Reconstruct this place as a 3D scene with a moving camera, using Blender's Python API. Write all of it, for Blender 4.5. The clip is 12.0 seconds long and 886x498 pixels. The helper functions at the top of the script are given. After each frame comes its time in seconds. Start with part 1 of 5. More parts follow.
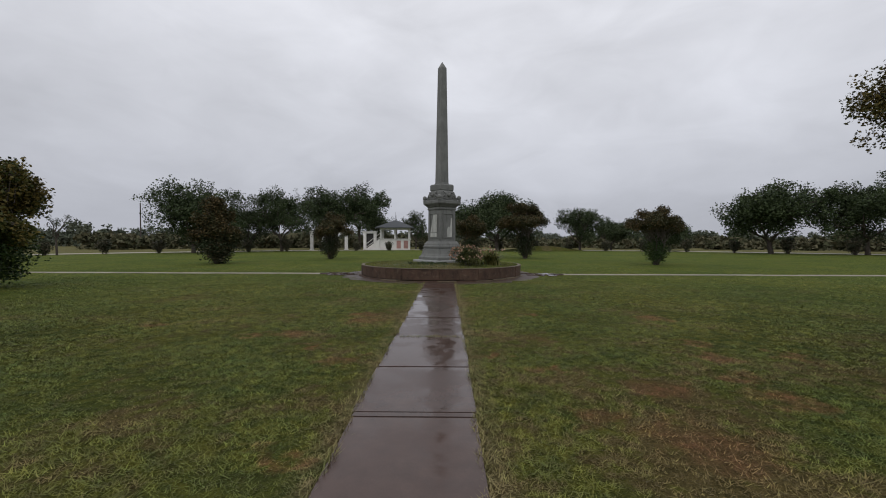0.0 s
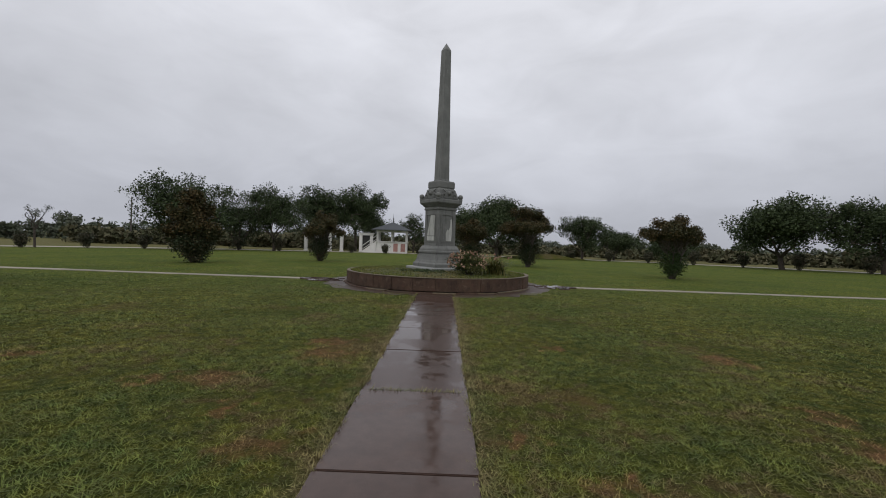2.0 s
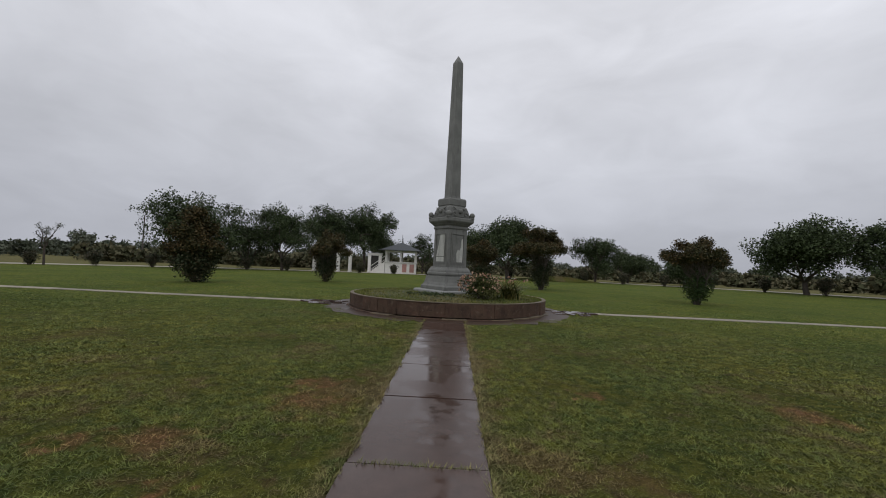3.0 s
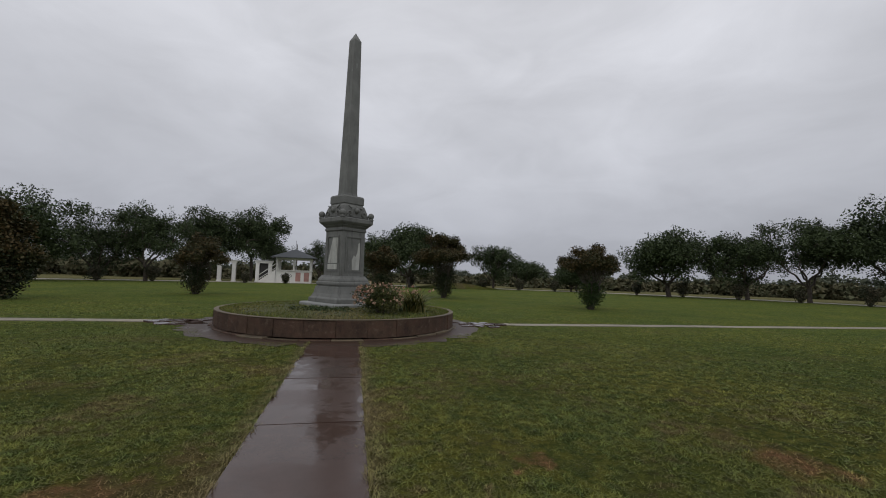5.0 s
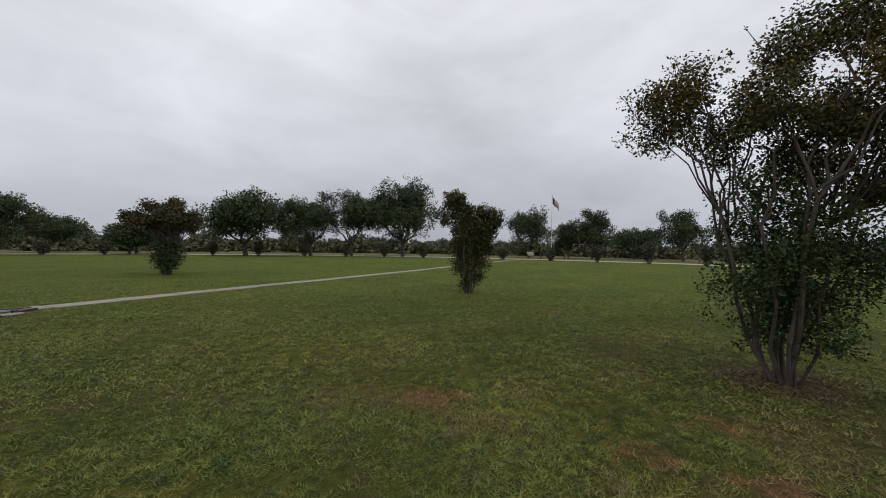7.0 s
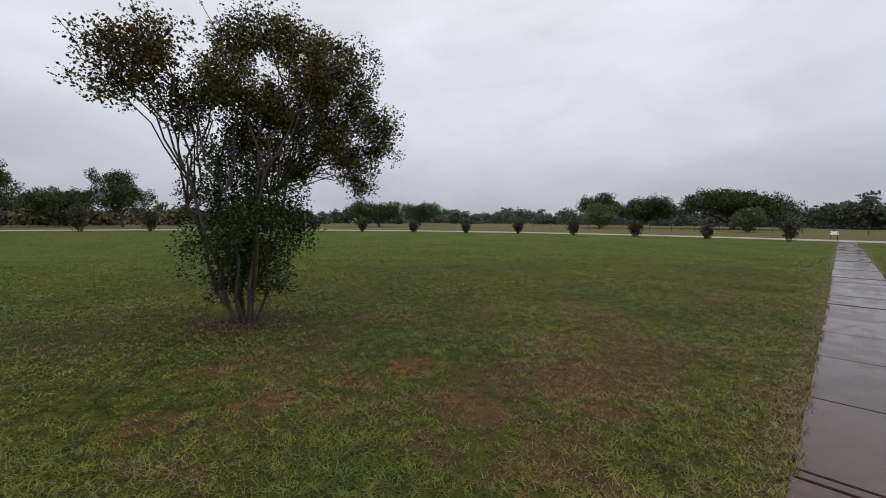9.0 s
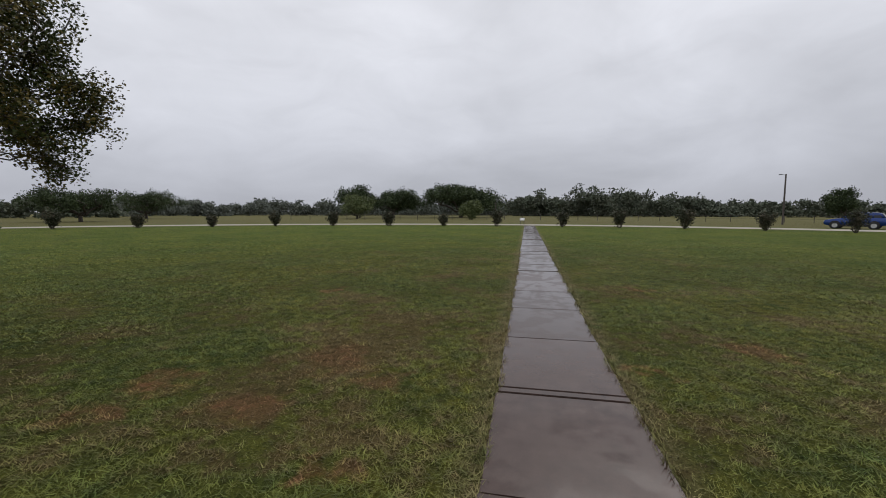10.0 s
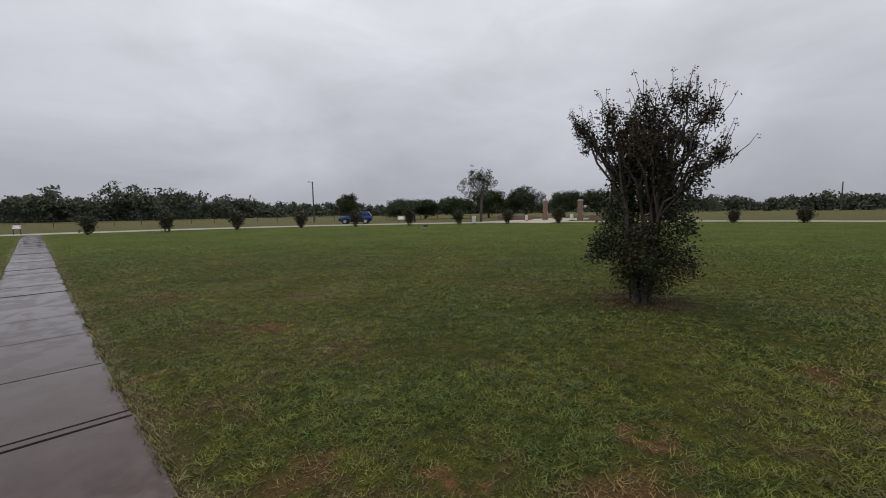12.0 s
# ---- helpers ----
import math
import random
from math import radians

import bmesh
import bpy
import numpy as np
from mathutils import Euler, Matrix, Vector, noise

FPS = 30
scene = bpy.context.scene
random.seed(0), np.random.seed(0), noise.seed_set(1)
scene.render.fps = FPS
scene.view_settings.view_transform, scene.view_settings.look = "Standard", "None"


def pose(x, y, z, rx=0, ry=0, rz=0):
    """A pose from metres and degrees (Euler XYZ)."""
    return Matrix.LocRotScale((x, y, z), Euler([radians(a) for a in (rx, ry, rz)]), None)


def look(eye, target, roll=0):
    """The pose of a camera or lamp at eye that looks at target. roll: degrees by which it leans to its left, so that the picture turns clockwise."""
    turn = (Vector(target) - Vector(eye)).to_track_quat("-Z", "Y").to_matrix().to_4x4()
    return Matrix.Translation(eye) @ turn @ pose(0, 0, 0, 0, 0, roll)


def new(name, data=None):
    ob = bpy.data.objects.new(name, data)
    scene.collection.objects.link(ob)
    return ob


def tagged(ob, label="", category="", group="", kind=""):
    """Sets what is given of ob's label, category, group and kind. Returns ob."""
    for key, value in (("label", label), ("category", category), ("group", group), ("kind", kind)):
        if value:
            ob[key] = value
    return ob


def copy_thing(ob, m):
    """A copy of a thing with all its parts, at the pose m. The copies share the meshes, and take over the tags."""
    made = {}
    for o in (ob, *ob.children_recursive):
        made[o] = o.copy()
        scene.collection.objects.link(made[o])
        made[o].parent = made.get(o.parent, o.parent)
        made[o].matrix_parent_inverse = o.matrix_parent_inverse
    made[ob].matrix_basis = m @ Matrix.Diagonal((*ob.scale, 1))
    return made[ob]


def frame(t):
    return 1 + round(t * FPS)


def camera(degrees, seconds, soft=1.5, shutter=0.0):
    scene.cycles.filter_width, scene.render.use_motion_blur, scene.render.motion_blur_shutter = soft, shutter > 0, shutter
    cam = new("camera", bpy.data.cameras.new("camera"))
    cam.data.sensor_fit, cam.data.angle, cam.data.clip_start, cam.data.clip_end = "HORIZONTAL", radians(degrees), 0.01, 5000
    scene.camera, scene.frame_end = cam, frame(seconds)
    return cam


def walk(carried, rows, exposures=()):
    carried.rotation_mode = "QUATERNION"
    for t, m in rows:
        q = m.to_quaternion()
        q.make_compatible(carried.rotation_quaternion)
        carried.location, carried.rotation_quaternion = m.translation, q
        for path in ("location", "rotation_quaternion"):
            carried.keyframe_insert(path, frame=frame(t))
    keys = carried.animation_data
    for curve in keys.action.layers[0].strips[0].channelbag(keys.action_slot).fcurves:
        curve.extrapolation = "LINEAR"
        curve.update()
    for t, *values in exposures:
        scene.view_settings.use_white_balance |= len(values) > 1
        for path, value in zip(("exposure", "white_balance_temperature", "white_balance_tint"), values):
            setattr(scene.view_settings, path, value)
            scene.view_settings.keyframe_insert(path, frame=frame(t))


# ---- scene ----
cam = camera(94.4, 12.0, soft=1.0)
PATH = [
    (0, (0.296, 2.315, 1.600), (0.274, 4.314, 1.558), 0.19),
    (0.5, (0.279, 2.898, 1.610), (0.266, 4.898, 1.565), 1.05),
    (1, (0.307, 3.488, 1.634), (0.282, 5.488, 1.593), 1.56),
    (1.5, (0.289, 4.062, 1.625), (0.250, 6.062, 1.596), 2.01),
    (2, (0.286, 4.605, 1.602), (0.273, 6.605, 1.582), 2.04),
    (2.5, (0.265, 5.153, 1.601), (0.218, 7.152, 1.615), 1.94),
    (2.7, (0.236, 5.372, 1.606), (0.173, 7.370, 1.646), 2.47),
    (4.3, (0.284, 6.995, 1.646), (0.260, 8.987, 1.821), 2.21),
    (4.5, (0.311, 7.183, 1.640), (0.377, 9.175, 1.804), 2.33),
    (5, (0.392, 7.614, 1.639), (0.805, 9.567, 1.775), 2.00),
    (5.5, (0.431, 7.990, 1.649), (1.264, 9.805, 1.758), 1.72),
    (6, (0.497, 8.346, 1.651), (1.704, 9.938, 1.726), 1.62),
    (6.5, (0.495, 8.703, 1.638), (2.046, 9.965, 1.671), 1.14),
    (7, (0.493, 9.008, 1.633), (2.337, 9.780, 1.627), 1.10),
    (7.5, (0.568, 9.208, 1.633), (2.564, 9.327, 1.576), 0.86),
    (7.7, (0.581, 9.287, 1.636), (2.571, 9.105, 1.559), 0.63),
    (9.3, (0.388, 9.426, 1.599), (1.545, 7.802, 1.446), 0.35),
    (9.5, (0.373, 9.488, 1.608), (1.344, 7.746, 1.444), 0.22),
    (10, (0.327, 9.624, 1.617), (0.724, 7.672, 1.437), -0.04),
    (10.5, (0.226, 9.721, 1.626), (0.113, 7.733, 1.445), 0.20),
    (11, (0.099, 9.863, 1.612), (-0.498, 7.963, 1.427), 0.01),
    (11.5, (-0.012, 9.953, 1.594), (-1.030, 8.243, 1.403), -0.58),
    (12, (-0.124, 9.994, 1.580), (-1.530, 8.584, 1.391), -0.98),
]
walk(cam, [(t, look(eye, target, roll)) for t, eye, target, roll in PATH],
     exposures=((0, 0.04), (2.7, 0.0), (4.5, -0.24), (5.0, -0.18), (5.5, -0.04), (6.5, 0.03), (7.3, 0.16), (9.5, 0.18), (10.0, 0.11), (10.5, 0.06), (11.0, -0.06), (11.5, 0.0), (12.0, 0.0)))

# ---- sky and light: an overcast, wet morning ----
SUN_UP, SUN_TURN = radians(50), radians(200)
world = bpy.data.worlds.new("overcast")
scene.world = world
world.use_nodes = True


def sky_nodes():
    nt = world.node_tree
    nt.nodes.clear()
    out = nt.nodes.new("ShaderNodeOutputWorld")
    clear = nt.nodes.new("ShaderNodeTexSky")
    clear.sky_type = "NISHITA"
    clear.sun_disc = False
    clear.sun_elevation, clear.sun_rotation = SUN_UP, SUN_TURN
    thin = nt.nodes.new("ShaderNodeBackground")
    thin.inputs[1].default_value = 0.05
    nt.links.new(clear.outputs[0], thin.inputs[0])
    where = nt.nodes.new("ShaderNodeTexCoord")
    split = nt.nodes.new("ShaderNodeSeparateXYZ")
    nt.links.new(where.outputs["Generated"], split.inputs[0])
    ramp = nt.nodes.new("ShaderNodeValToRGB")
    ramp.color_ramp.elements[0].position, ramp.color_ramp.elements[0].color = 0.0, (0.42, 0.435, 0.492, 1)
    ramp.color_ramp.elements[1].position, ramp.color_ramp.elements[1].color = 0.62, (0.82, 0.83, 0.885, 1)
    mid = ramp.color_ramp.elements.new(0.22)
    mid.color = (0.585, 0.60, 0.655, 1)
    nt.links.new(split.outputs[2], ramp.inputs[0])
    stretch = nt.nodes.new("ShaderNodeMapping")
    stretch.inputs["Scale"].default_value = (1.0, 1.0, 2.3)
    stretch.inputs["Rotation"].default_value = (0.12, 0.2, 0.4)
    nt.links.new(where.outputs["Generated"], stretch.inputs[0])
    cloud = nt.nodes.new("ShaderNodeTexNoise")
    cloud.inputs["Scale"].default_value, cloud.inputs["Detail"].default_value = 1.7, 5.0
    cloud.inputs["Roughness"].default_value, cloud.inputs["Distortion"].default_value = 0.48, 0.5
    nt.links.new(stretch.outputs[0], cloud.inputs[0])
    tone = nt.nodes.new("ShaderNodeMapRange")
    tone.inputs[1].default_value, tone.inputs[2].default_value = 0.32, 0.68
    tone.inputs[3].default_value, tone.inputs[4].default_value = 0.83, 1.11
    nt.links.new(cloud.outputs[0], tone.inputs[0])
    wisp = nt.nodes.new("ShaderNodeTexNoise")
    wisp.inputs["Scale"].default_value, wisp.inputs["Detail"].default_value = 4.6, 6.0
    wisp.inputs["Roughness"].default_value, wisp.inputs["Distortion"].default_value = 0.55, 0.9
    nt.links.new(stretch.outputs[0], wisp.inputs[0])
    fleck = nt.nodes.new("ShaderNodeMapRange")
    fleck.inputs[1].default_value, fleck.inputs[2].default_value = 0.3, 0.7
    fleck.inputs[3].default_value, fleck.inputs[4].default_value = 0.945, 1.045
    nt.links.new(wisp.outputs[0], fleck.inputs[0])
    both = nt.nodes.new("ShaderNodeMath")
    both.operation = "MULTIPLY"
    nt.links.new(tone.outputs[0], both.inputs[0])
    nt.links.new(fleck.outputs[0], both.inputs[1])
    mul = nt.nodes.new("ShaderNodeVectorMath")
    mul.operation = "SCALE"
    nt.links.new(ramp.outputs[0], mul.inputs[0])
    nt.links.new(both.outputs[0], mul.inputs["Scale"])
    deck = nt.nodes.new("ShaderNodeBackground")
    nt.links.new(mul.outputs[0], deck.inputs[0])
    deck.inputs[1].default_value = 1.0
    add = nt.nodes.new("ShaderNodeMixShader")
    add.inputs[0].default_value = 0.97
    nt.links.new(thin.outputs[0], add.inputs[1])
    nt.links.new(deck.outputs[0], add.inputs[2])
    nt.links.new(add.outputs[0], out.inputs[0])


sky_nodes()
sun = new("sun", bpy.data.lights.new("sun", "SUN"))
sun.data.energy, sun.data.angle, sun.data.color = 0.5, radians(40), (1.0, 0.96, 0.9)
sun.matrix_world = look((0, 0, 60), (-60 * math.sin(SUN_TURN) / math.tan(SUN_UP), -60 * math.cos(SUN_TURN) / math.tan(SUN_UP), 0))

# ---- materials ----


def link(nt, a, b):
    nt.links.new(a, b)


def noise_tex(nt, scale, detail=4.0, vec=None, rough=0.55):
    n = nt.nodes.new("ShaderNodeTexNoise")
    n.inputs["Scale"].default_value, n.inputs["Detail"].default_value = scale, detail
    n.inputs["Roughness"].default_value = rough
    if vec is not None:
        link(nt, vec, n.inputs["Vector"])
    return n.outputs["Fac"]


def remap(nt, val, a, b, c=0.0, d=1.0):
    n = nt.nodes.new("ShaderNodeMapRange")
    link(nt, val, n.inputs[0])
    for i, v in enumerate((a, b, c, d)):
        n.inputs[i + 1].default_value = v
    return n.outputs[0]


def mix(nt, fac, a, b, kind="MIX"):
    n = nt.nodes.new("ShaderNodeMix")
    n.data_type, n.blend_type = "RGBA", kind
    for sock, v in ((n.inputs[0], fac), (n.inputs[6], a), (n.inputs[7], b)):
        if isinstance(v, (int, float)):
            sock.default_value = v
        elif isinstance(v, tuple):
            sock.default_value = (*v, 1)
        else:
            link(nt, v, sock)
    return n.outputs[2]


def maths(nt, op, a, b=0.0):
    n = nt.nodes.new("ShaderNodeMath")
    n.operation = op
    for i, v in enumerate((a, b)):
        if isinstance(v, (int, float)):
            n.inputs[i].default_value = v
        else:
            link(nt, v, n.inputs[i])
    return n.outputs[0]


def start_mat(name):
    m = bpy.data.materials.new(name)
    m.use_nodes = True
    nt = m.node_tree
    return m, nt, nt.nodes["Principled BSDF"]


def coords(nt):
    return nt.nodes.new("ShaderNodeTexCoord").outputs["Object"]


def bump(nt, bsdf, height, strength=0.3, distance=0.01):
    b = nt.nodes.new("ShaderNodeBump")
    b.inputs["Strength"].default_value, b.inputs["Distance"].default_value = strength, distance
    link(nt, height, b.inputs["Height"])
    link(nt, b.outputs[0], bsdf.inputs["Normal"])


def plain(name, color, rough=0.6, metal=0.0, vary=0.25, coarse=1.5, fine=25.0, relief=0.3, depth=0.006, per_object=0.12):
    """A weathered surface: large stains, fine grain, slight change from piece to piece."""
    m, nt, b = start_mat(name)
    c = coords(nt)
    big, small = noise_tex(nt, coarse, 5, c), noise_tex(nt, fine, 4, c)
    dark = tuple(v * (1 - vary) for v in color)
    light = tuple(min(1, v * (1 + vary)) for v in color)
    col = mix(nt, remap(nt, big, 0.3, 0.7), dark, light)
    col = mix(nt, remap(nt, small, 0.3, 0.7, 0.0, 0.45), col, tuple(v * (1 - 1.3 * vary) for v in color))
    rnd = nt.nodes.new("ShaderNodeObjectInfo").outputs["Random"]
    hsv = nt.nodes.new("ShaderNodeHueSaturation")
    link(nt, col, hsv.inputs["Color"])
    link(nt, remap(nt, rnd, 0, 1, 1 - per_object, 1 + per_object), hsv.inputs["Value"])
    link(nt, hsv.outputs[0], b.inputs["Base Color"])
    link(nt, remap(nt, big, 0.3, 0.7, max(0.02, rough - 0.1), min(1, rough + 0.1)), b.inputs["Roughness"])
    b.inputs["Metallic"].default_value = metal
    if relief:
        bump(nt, b, small, relief, depth)
    return m


PATCHES = ((-1.3, 10.4, 0.40), (-2.3, 9.3, 0.32), (4.55, 10.8, 0.36), (2.6, 6.7, 0.30), (2.4, 5.5, 0.42), (-0.95, 5.3, 0.18), (-2.3, 4.4, 0.28), (-1.1, 7.7, 0.24),
           (0.9, 8.0, 0.18), (-5.1, 9.9, 0.20), (2.1, 11.2, 0.17), (-1.5, 11.1, 0.26), (3.95, 8.0, 0.24), (3.7, 6.4, 0.28), (4.2, 8.8, 0.20), (3.6, 7.1, 0.25),
           (5.1, 8.0, 0.24), (1.5, 7.4, 0.18), (1.6, 6.0, 0.26), (-2.9, 9.1, 0.18), (-1.7, 8.4, 0.12), (-2.0, 0.6, 0.24), (4.2, 1.8, 0.22))


def bare_patches(nt, c):
    """Small ragged places where the turf has died back to reddish soil and dead grass."""
    wob = nt.nodes.new("ShaderNodeTexNoise")
    wob.inputs["Scale"].default_value, wob.inputs["Detail"].default_value = 3.2, 5.0
    link(nt, c, wob.inputs["Vector"])
    shift = nt.nodes.new("ShaderNodeVectorMath")
    shift.operation = "MULTIPLY_ADD"
    link(nt, wob.outputs["Color"], shift.inputs[0])
    shift.inputs[1].default_value = (1.1, 1.1, 0.0)
    link(nt, c, shift.inputs[2])
    total = None
    for x, y, r in PATCHES:
        far = nt.nodes.new("ShaderNodeVectorMath")
        far.operation = "DISTANCE"
        link(nt, shift.outputs[0], far.inputs[0])
        far.inputs[1].default_value = (x + 0.55, y + 0.55, 0.0)
        mask = remap(nt, far.outputs["Value"], r * 1.35, r * 0.55)
        total = mask if total is None else maths(nt, "MAXIMUM", total, mask)
    return total


def turf_colour(nt, c):
    """Mown grass in late summer: green and blue-green drifts, straw and bare brown patches."""
    drift, patch, spot = noise_tex(nt, 0.24, 4, c), noise_tex(nt, 0.62, 5, c, 0.62), noise_tex(nt, 4.5, 5, c, 0.65)
    col = mix(nt, remap(nt, drift, 0.38, 0.62), (0.109, 0.122, 0.026), (0.153, 0.148, 0.029))
    col = mix(nt, remap(nt, spot, 0.42, 0.60, 0.0, 0.7), col, (0.057, 0.086, 0.023))
    dry = maths(nt, "ADD", patch, maths(nt, "MULTIPLY", maths(nt, "SUBTRACT", spot, 0.5), 0.6))
    split = nt.nodes.new("ShaderNodeSeparateXYZ")
    link(nt, c, split.inputs[0])
    ay = maths(nt, "SUBTRACT", split.outputs[1], 5.0)
    trod = maths(nt, "SQRT", maths(nt, "ADD", maths(nt, "MULTIPLY", split.outputs[0], split.outputs[0]), maths(nt, "MULTIPLY", maths(nt, "MULTIPLY", ay, ay), 0.5)))
    worn = remap(nt, trod, 4.0, 12.0, 1.0, 0.3)
    # the driest stretch of turf lies beside the walkway, east of its middle
    bx, by = maths(nt, "SUBTRACT", split.outputs[0], 2.8), maths(nt, "SUBTRACT", split.outputs[1], 4.8)
    bare = maths(nt, "SQRT", maths(nt, "ADD", maths(nt, "MULTIPLY", bx, bx), maths(nt, "MULTIPLY", by, by)))
    dry = maths(nt, "ADD", dry, remap(nt, bare, 0.8, 4.2, 0.10, 0.0))
    beside = maths(nt, "ABSOLUTE", split.outputs[0])
    dry = maths(nt, "ADD", dry, remap(nt, beside, 0.9, 3.2, 0.045, 0.0))
    col = mix(nt, maths(nt, "MULTIPLY", remap(nt, dry, 0.50, 0.64, 0.0, 0.5), worn), col, (0.150, 0.122, 0.046))
    col = mix(nt, maths(nt, "MULTIPLY", remap(nt, dry, 0.57, 0.67, 0.0, 0.6), worn), col, (0.165, 0.112, 0.052))
    rim = maths(nt, "MULTIPLY", remap(nt, beside, 0.62, 0.82, 0.75, 0.0), remap(nt, spot, 0.40, 0.58, 1.0, 0.25))
    col = mix(nt, rim, col, (0.200, 0.155, 0.088))
    gone = maths(nt, "MULTIPLY", bare_patches(nt, c), remap(nt, spot, 0.36, 0.56, 1.0, 0.55))
    col = mix(nt, maths(nt, "MULTIPLY", gone, 0.9), col, (0.235, 0.122, 0.062))
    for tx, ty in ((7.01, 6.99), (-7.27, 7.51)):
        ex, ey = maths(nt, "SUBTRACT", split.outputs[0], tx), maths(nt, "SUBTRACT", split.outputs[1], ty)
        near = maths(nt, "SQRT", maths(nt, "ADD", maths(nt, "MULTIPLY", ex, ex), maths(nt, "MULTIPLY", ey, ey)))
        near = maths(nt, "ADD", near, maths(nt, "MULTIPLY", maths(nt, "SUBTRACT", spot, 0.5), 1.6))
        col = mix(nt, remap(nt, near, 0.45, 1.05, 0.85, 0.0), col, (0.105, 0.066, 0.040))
    return col, spot


def make_turf():
    m, nt, b = start_mat("turf")
    c = coords(nt)
    col, spot = turf_colour(nt, c)
    open_col = col
    fine = noise_tex(nt, 55, 3, c, 0.7)
    mid = noise_tex(nt, 9, 4, c, 0.65)
    col = mix(nt, remap(nt, fine, 0.38, 0.62, 0.0, 0.75), col, mix(nt, 1.0, col, (0.40, 0.40, 0.40), "MULTIPLY"))
    col = mix(nt, remap(nt, mid, 0.45, 0.62, 0.0, 0.6), col, mix(nt, 1.0, col, (0.48, 0.52, 0.46), "MULTIPLY"))
    # beyond the ring road the field is rough, yellower pasture
    split = nt.nodes.new("ShaderNodeSeparateXYZ")
    link(nt, c, split.inputs[0])
    # darker specks under the blades near the walkway; farther out lighter, greener turf
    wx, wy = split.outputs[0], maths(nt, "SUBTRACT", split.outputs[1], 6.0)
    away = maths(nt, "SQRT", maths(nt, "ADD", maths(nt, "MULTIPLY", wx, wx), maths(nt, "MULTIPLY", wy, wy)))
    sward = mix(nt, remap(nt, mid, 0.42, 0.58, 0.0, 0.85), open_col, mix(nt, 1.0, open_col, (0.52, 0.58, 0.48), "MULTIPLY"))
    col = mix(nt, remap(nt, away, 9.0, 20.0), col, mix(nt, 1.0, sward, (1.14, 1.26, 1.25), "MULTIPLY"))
    mottle = noise_tex(nt, 0.85, 5, c, 0.7)
    col = mix(nt, remap(nt, mottle, 0.46, 0.62, 0.0, 0.55), col, mix(nt, 1.0, col, (0.66, 0.74, 0.66), "MULTIPLY"))
    col = mix(nt, remap(nt, mottle, 0.44, 0.34, 0.0, 0.5), col, mix(nt, 1.0, col, (1.22, 1.12, 0.95), "MULTIPLY"))
    dx, dy = split.outputs[0], maths(nt, "SUBTRACT", split.outputs[1], 21.64)
    rad = maths(nt, "SQRT", maths(nt, "ADD", maths(nt, "MULTIPLY", dx, dx), maths(nt, "MULTIPLY", dy, dy)))
    col = mix(nt, remap(nt, maths(nt, "ADD", rad, maths(nt, "MULTIPLY", spot, 2.0)), 66.0, 69.5, 0.0, 0.75), col, (0.145, 0.125, 0.062))
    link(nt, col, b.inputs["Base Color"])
    b.inputs["Roughness"].default_value = 0.95
    b.inputs["Specular IOR Level"].default_value = 0.06
    bump(nt, b, maths(nt, "ADD", fine, maths(nt, "MULTIPLY", mid, 1.5)), 0.9, 0.05)
    return m


def make_blade():
    m, nt, b = start_mat("grass_blade")
    c = coords(nt)
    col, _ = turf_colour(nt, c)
    a = nt.nodes.new("ShaderNodeAttribute")
    a.attribute_name = "tone"
    tuft = noise_tex(nt, 6.5, 4, c, 0.6)
    hsv = nt.nodes.new("ShaderNodeHueSaturation")
    link(nt, col, hsv.inputs["Color"])
    link(nt, maths(nt, "MULTIPLY", remap(nt, a.outputs["Fac"], 0, 1, 0.80, 1.68), remap(nt, tuft, 0.36, 0.64, 0.68, 1.34)), hsv.inputs["Value"])
    link(nt, remap(nt, a.outputs["Fac"], 0, 1, 0.488, 0.522), hsv.inputs["Hue"])
    link(nt, hsv.outputs[0], b.inputs["Base Color"])
    b.inputs["Roughness"].default_value = 0.6
    b.inputs["Specular IOR Level"].default_value = 0.16
    return m


def make_leaf(name, colour, second, share=0.35, gloss=0.5, spread=1.0):
    m, nt, b = start_mat(name)
    a = nt.nodes.new("ShaderNodeAttribute")
    a.attribute_name = "tone"
    c = coords(nt)
    big = noise_tex(nt, 0.9, 3, c)
    pick = maths(nt, "ADD", maths(nt, "MULTIPLY", a.outputs["Fac"], 0.5), maths(nt, "MULTIPLY", big, 0.9))
    col = mix(nt, remap(nt, pick, 0.95 - share, 1.15 - share), colour, second)
    hsv = nt.nodes.new("ShaderNodeHueSaturation")
    link(nt, col, hsv.inputs["Color"])
    link(nt, remap(nt, a.outputs["Fac"], 0, 1, 1 - 0.4 * spread, 1 + 0.5 * spread), hsv.inputs["Value"])
    link(nt, hsv.outputs[0], b.inputs["Base Color"])
    b.inputs["Roughness"].default_value = gloss
    b.inputs["Specular IOR Level"].default_value = 0.15
    return m


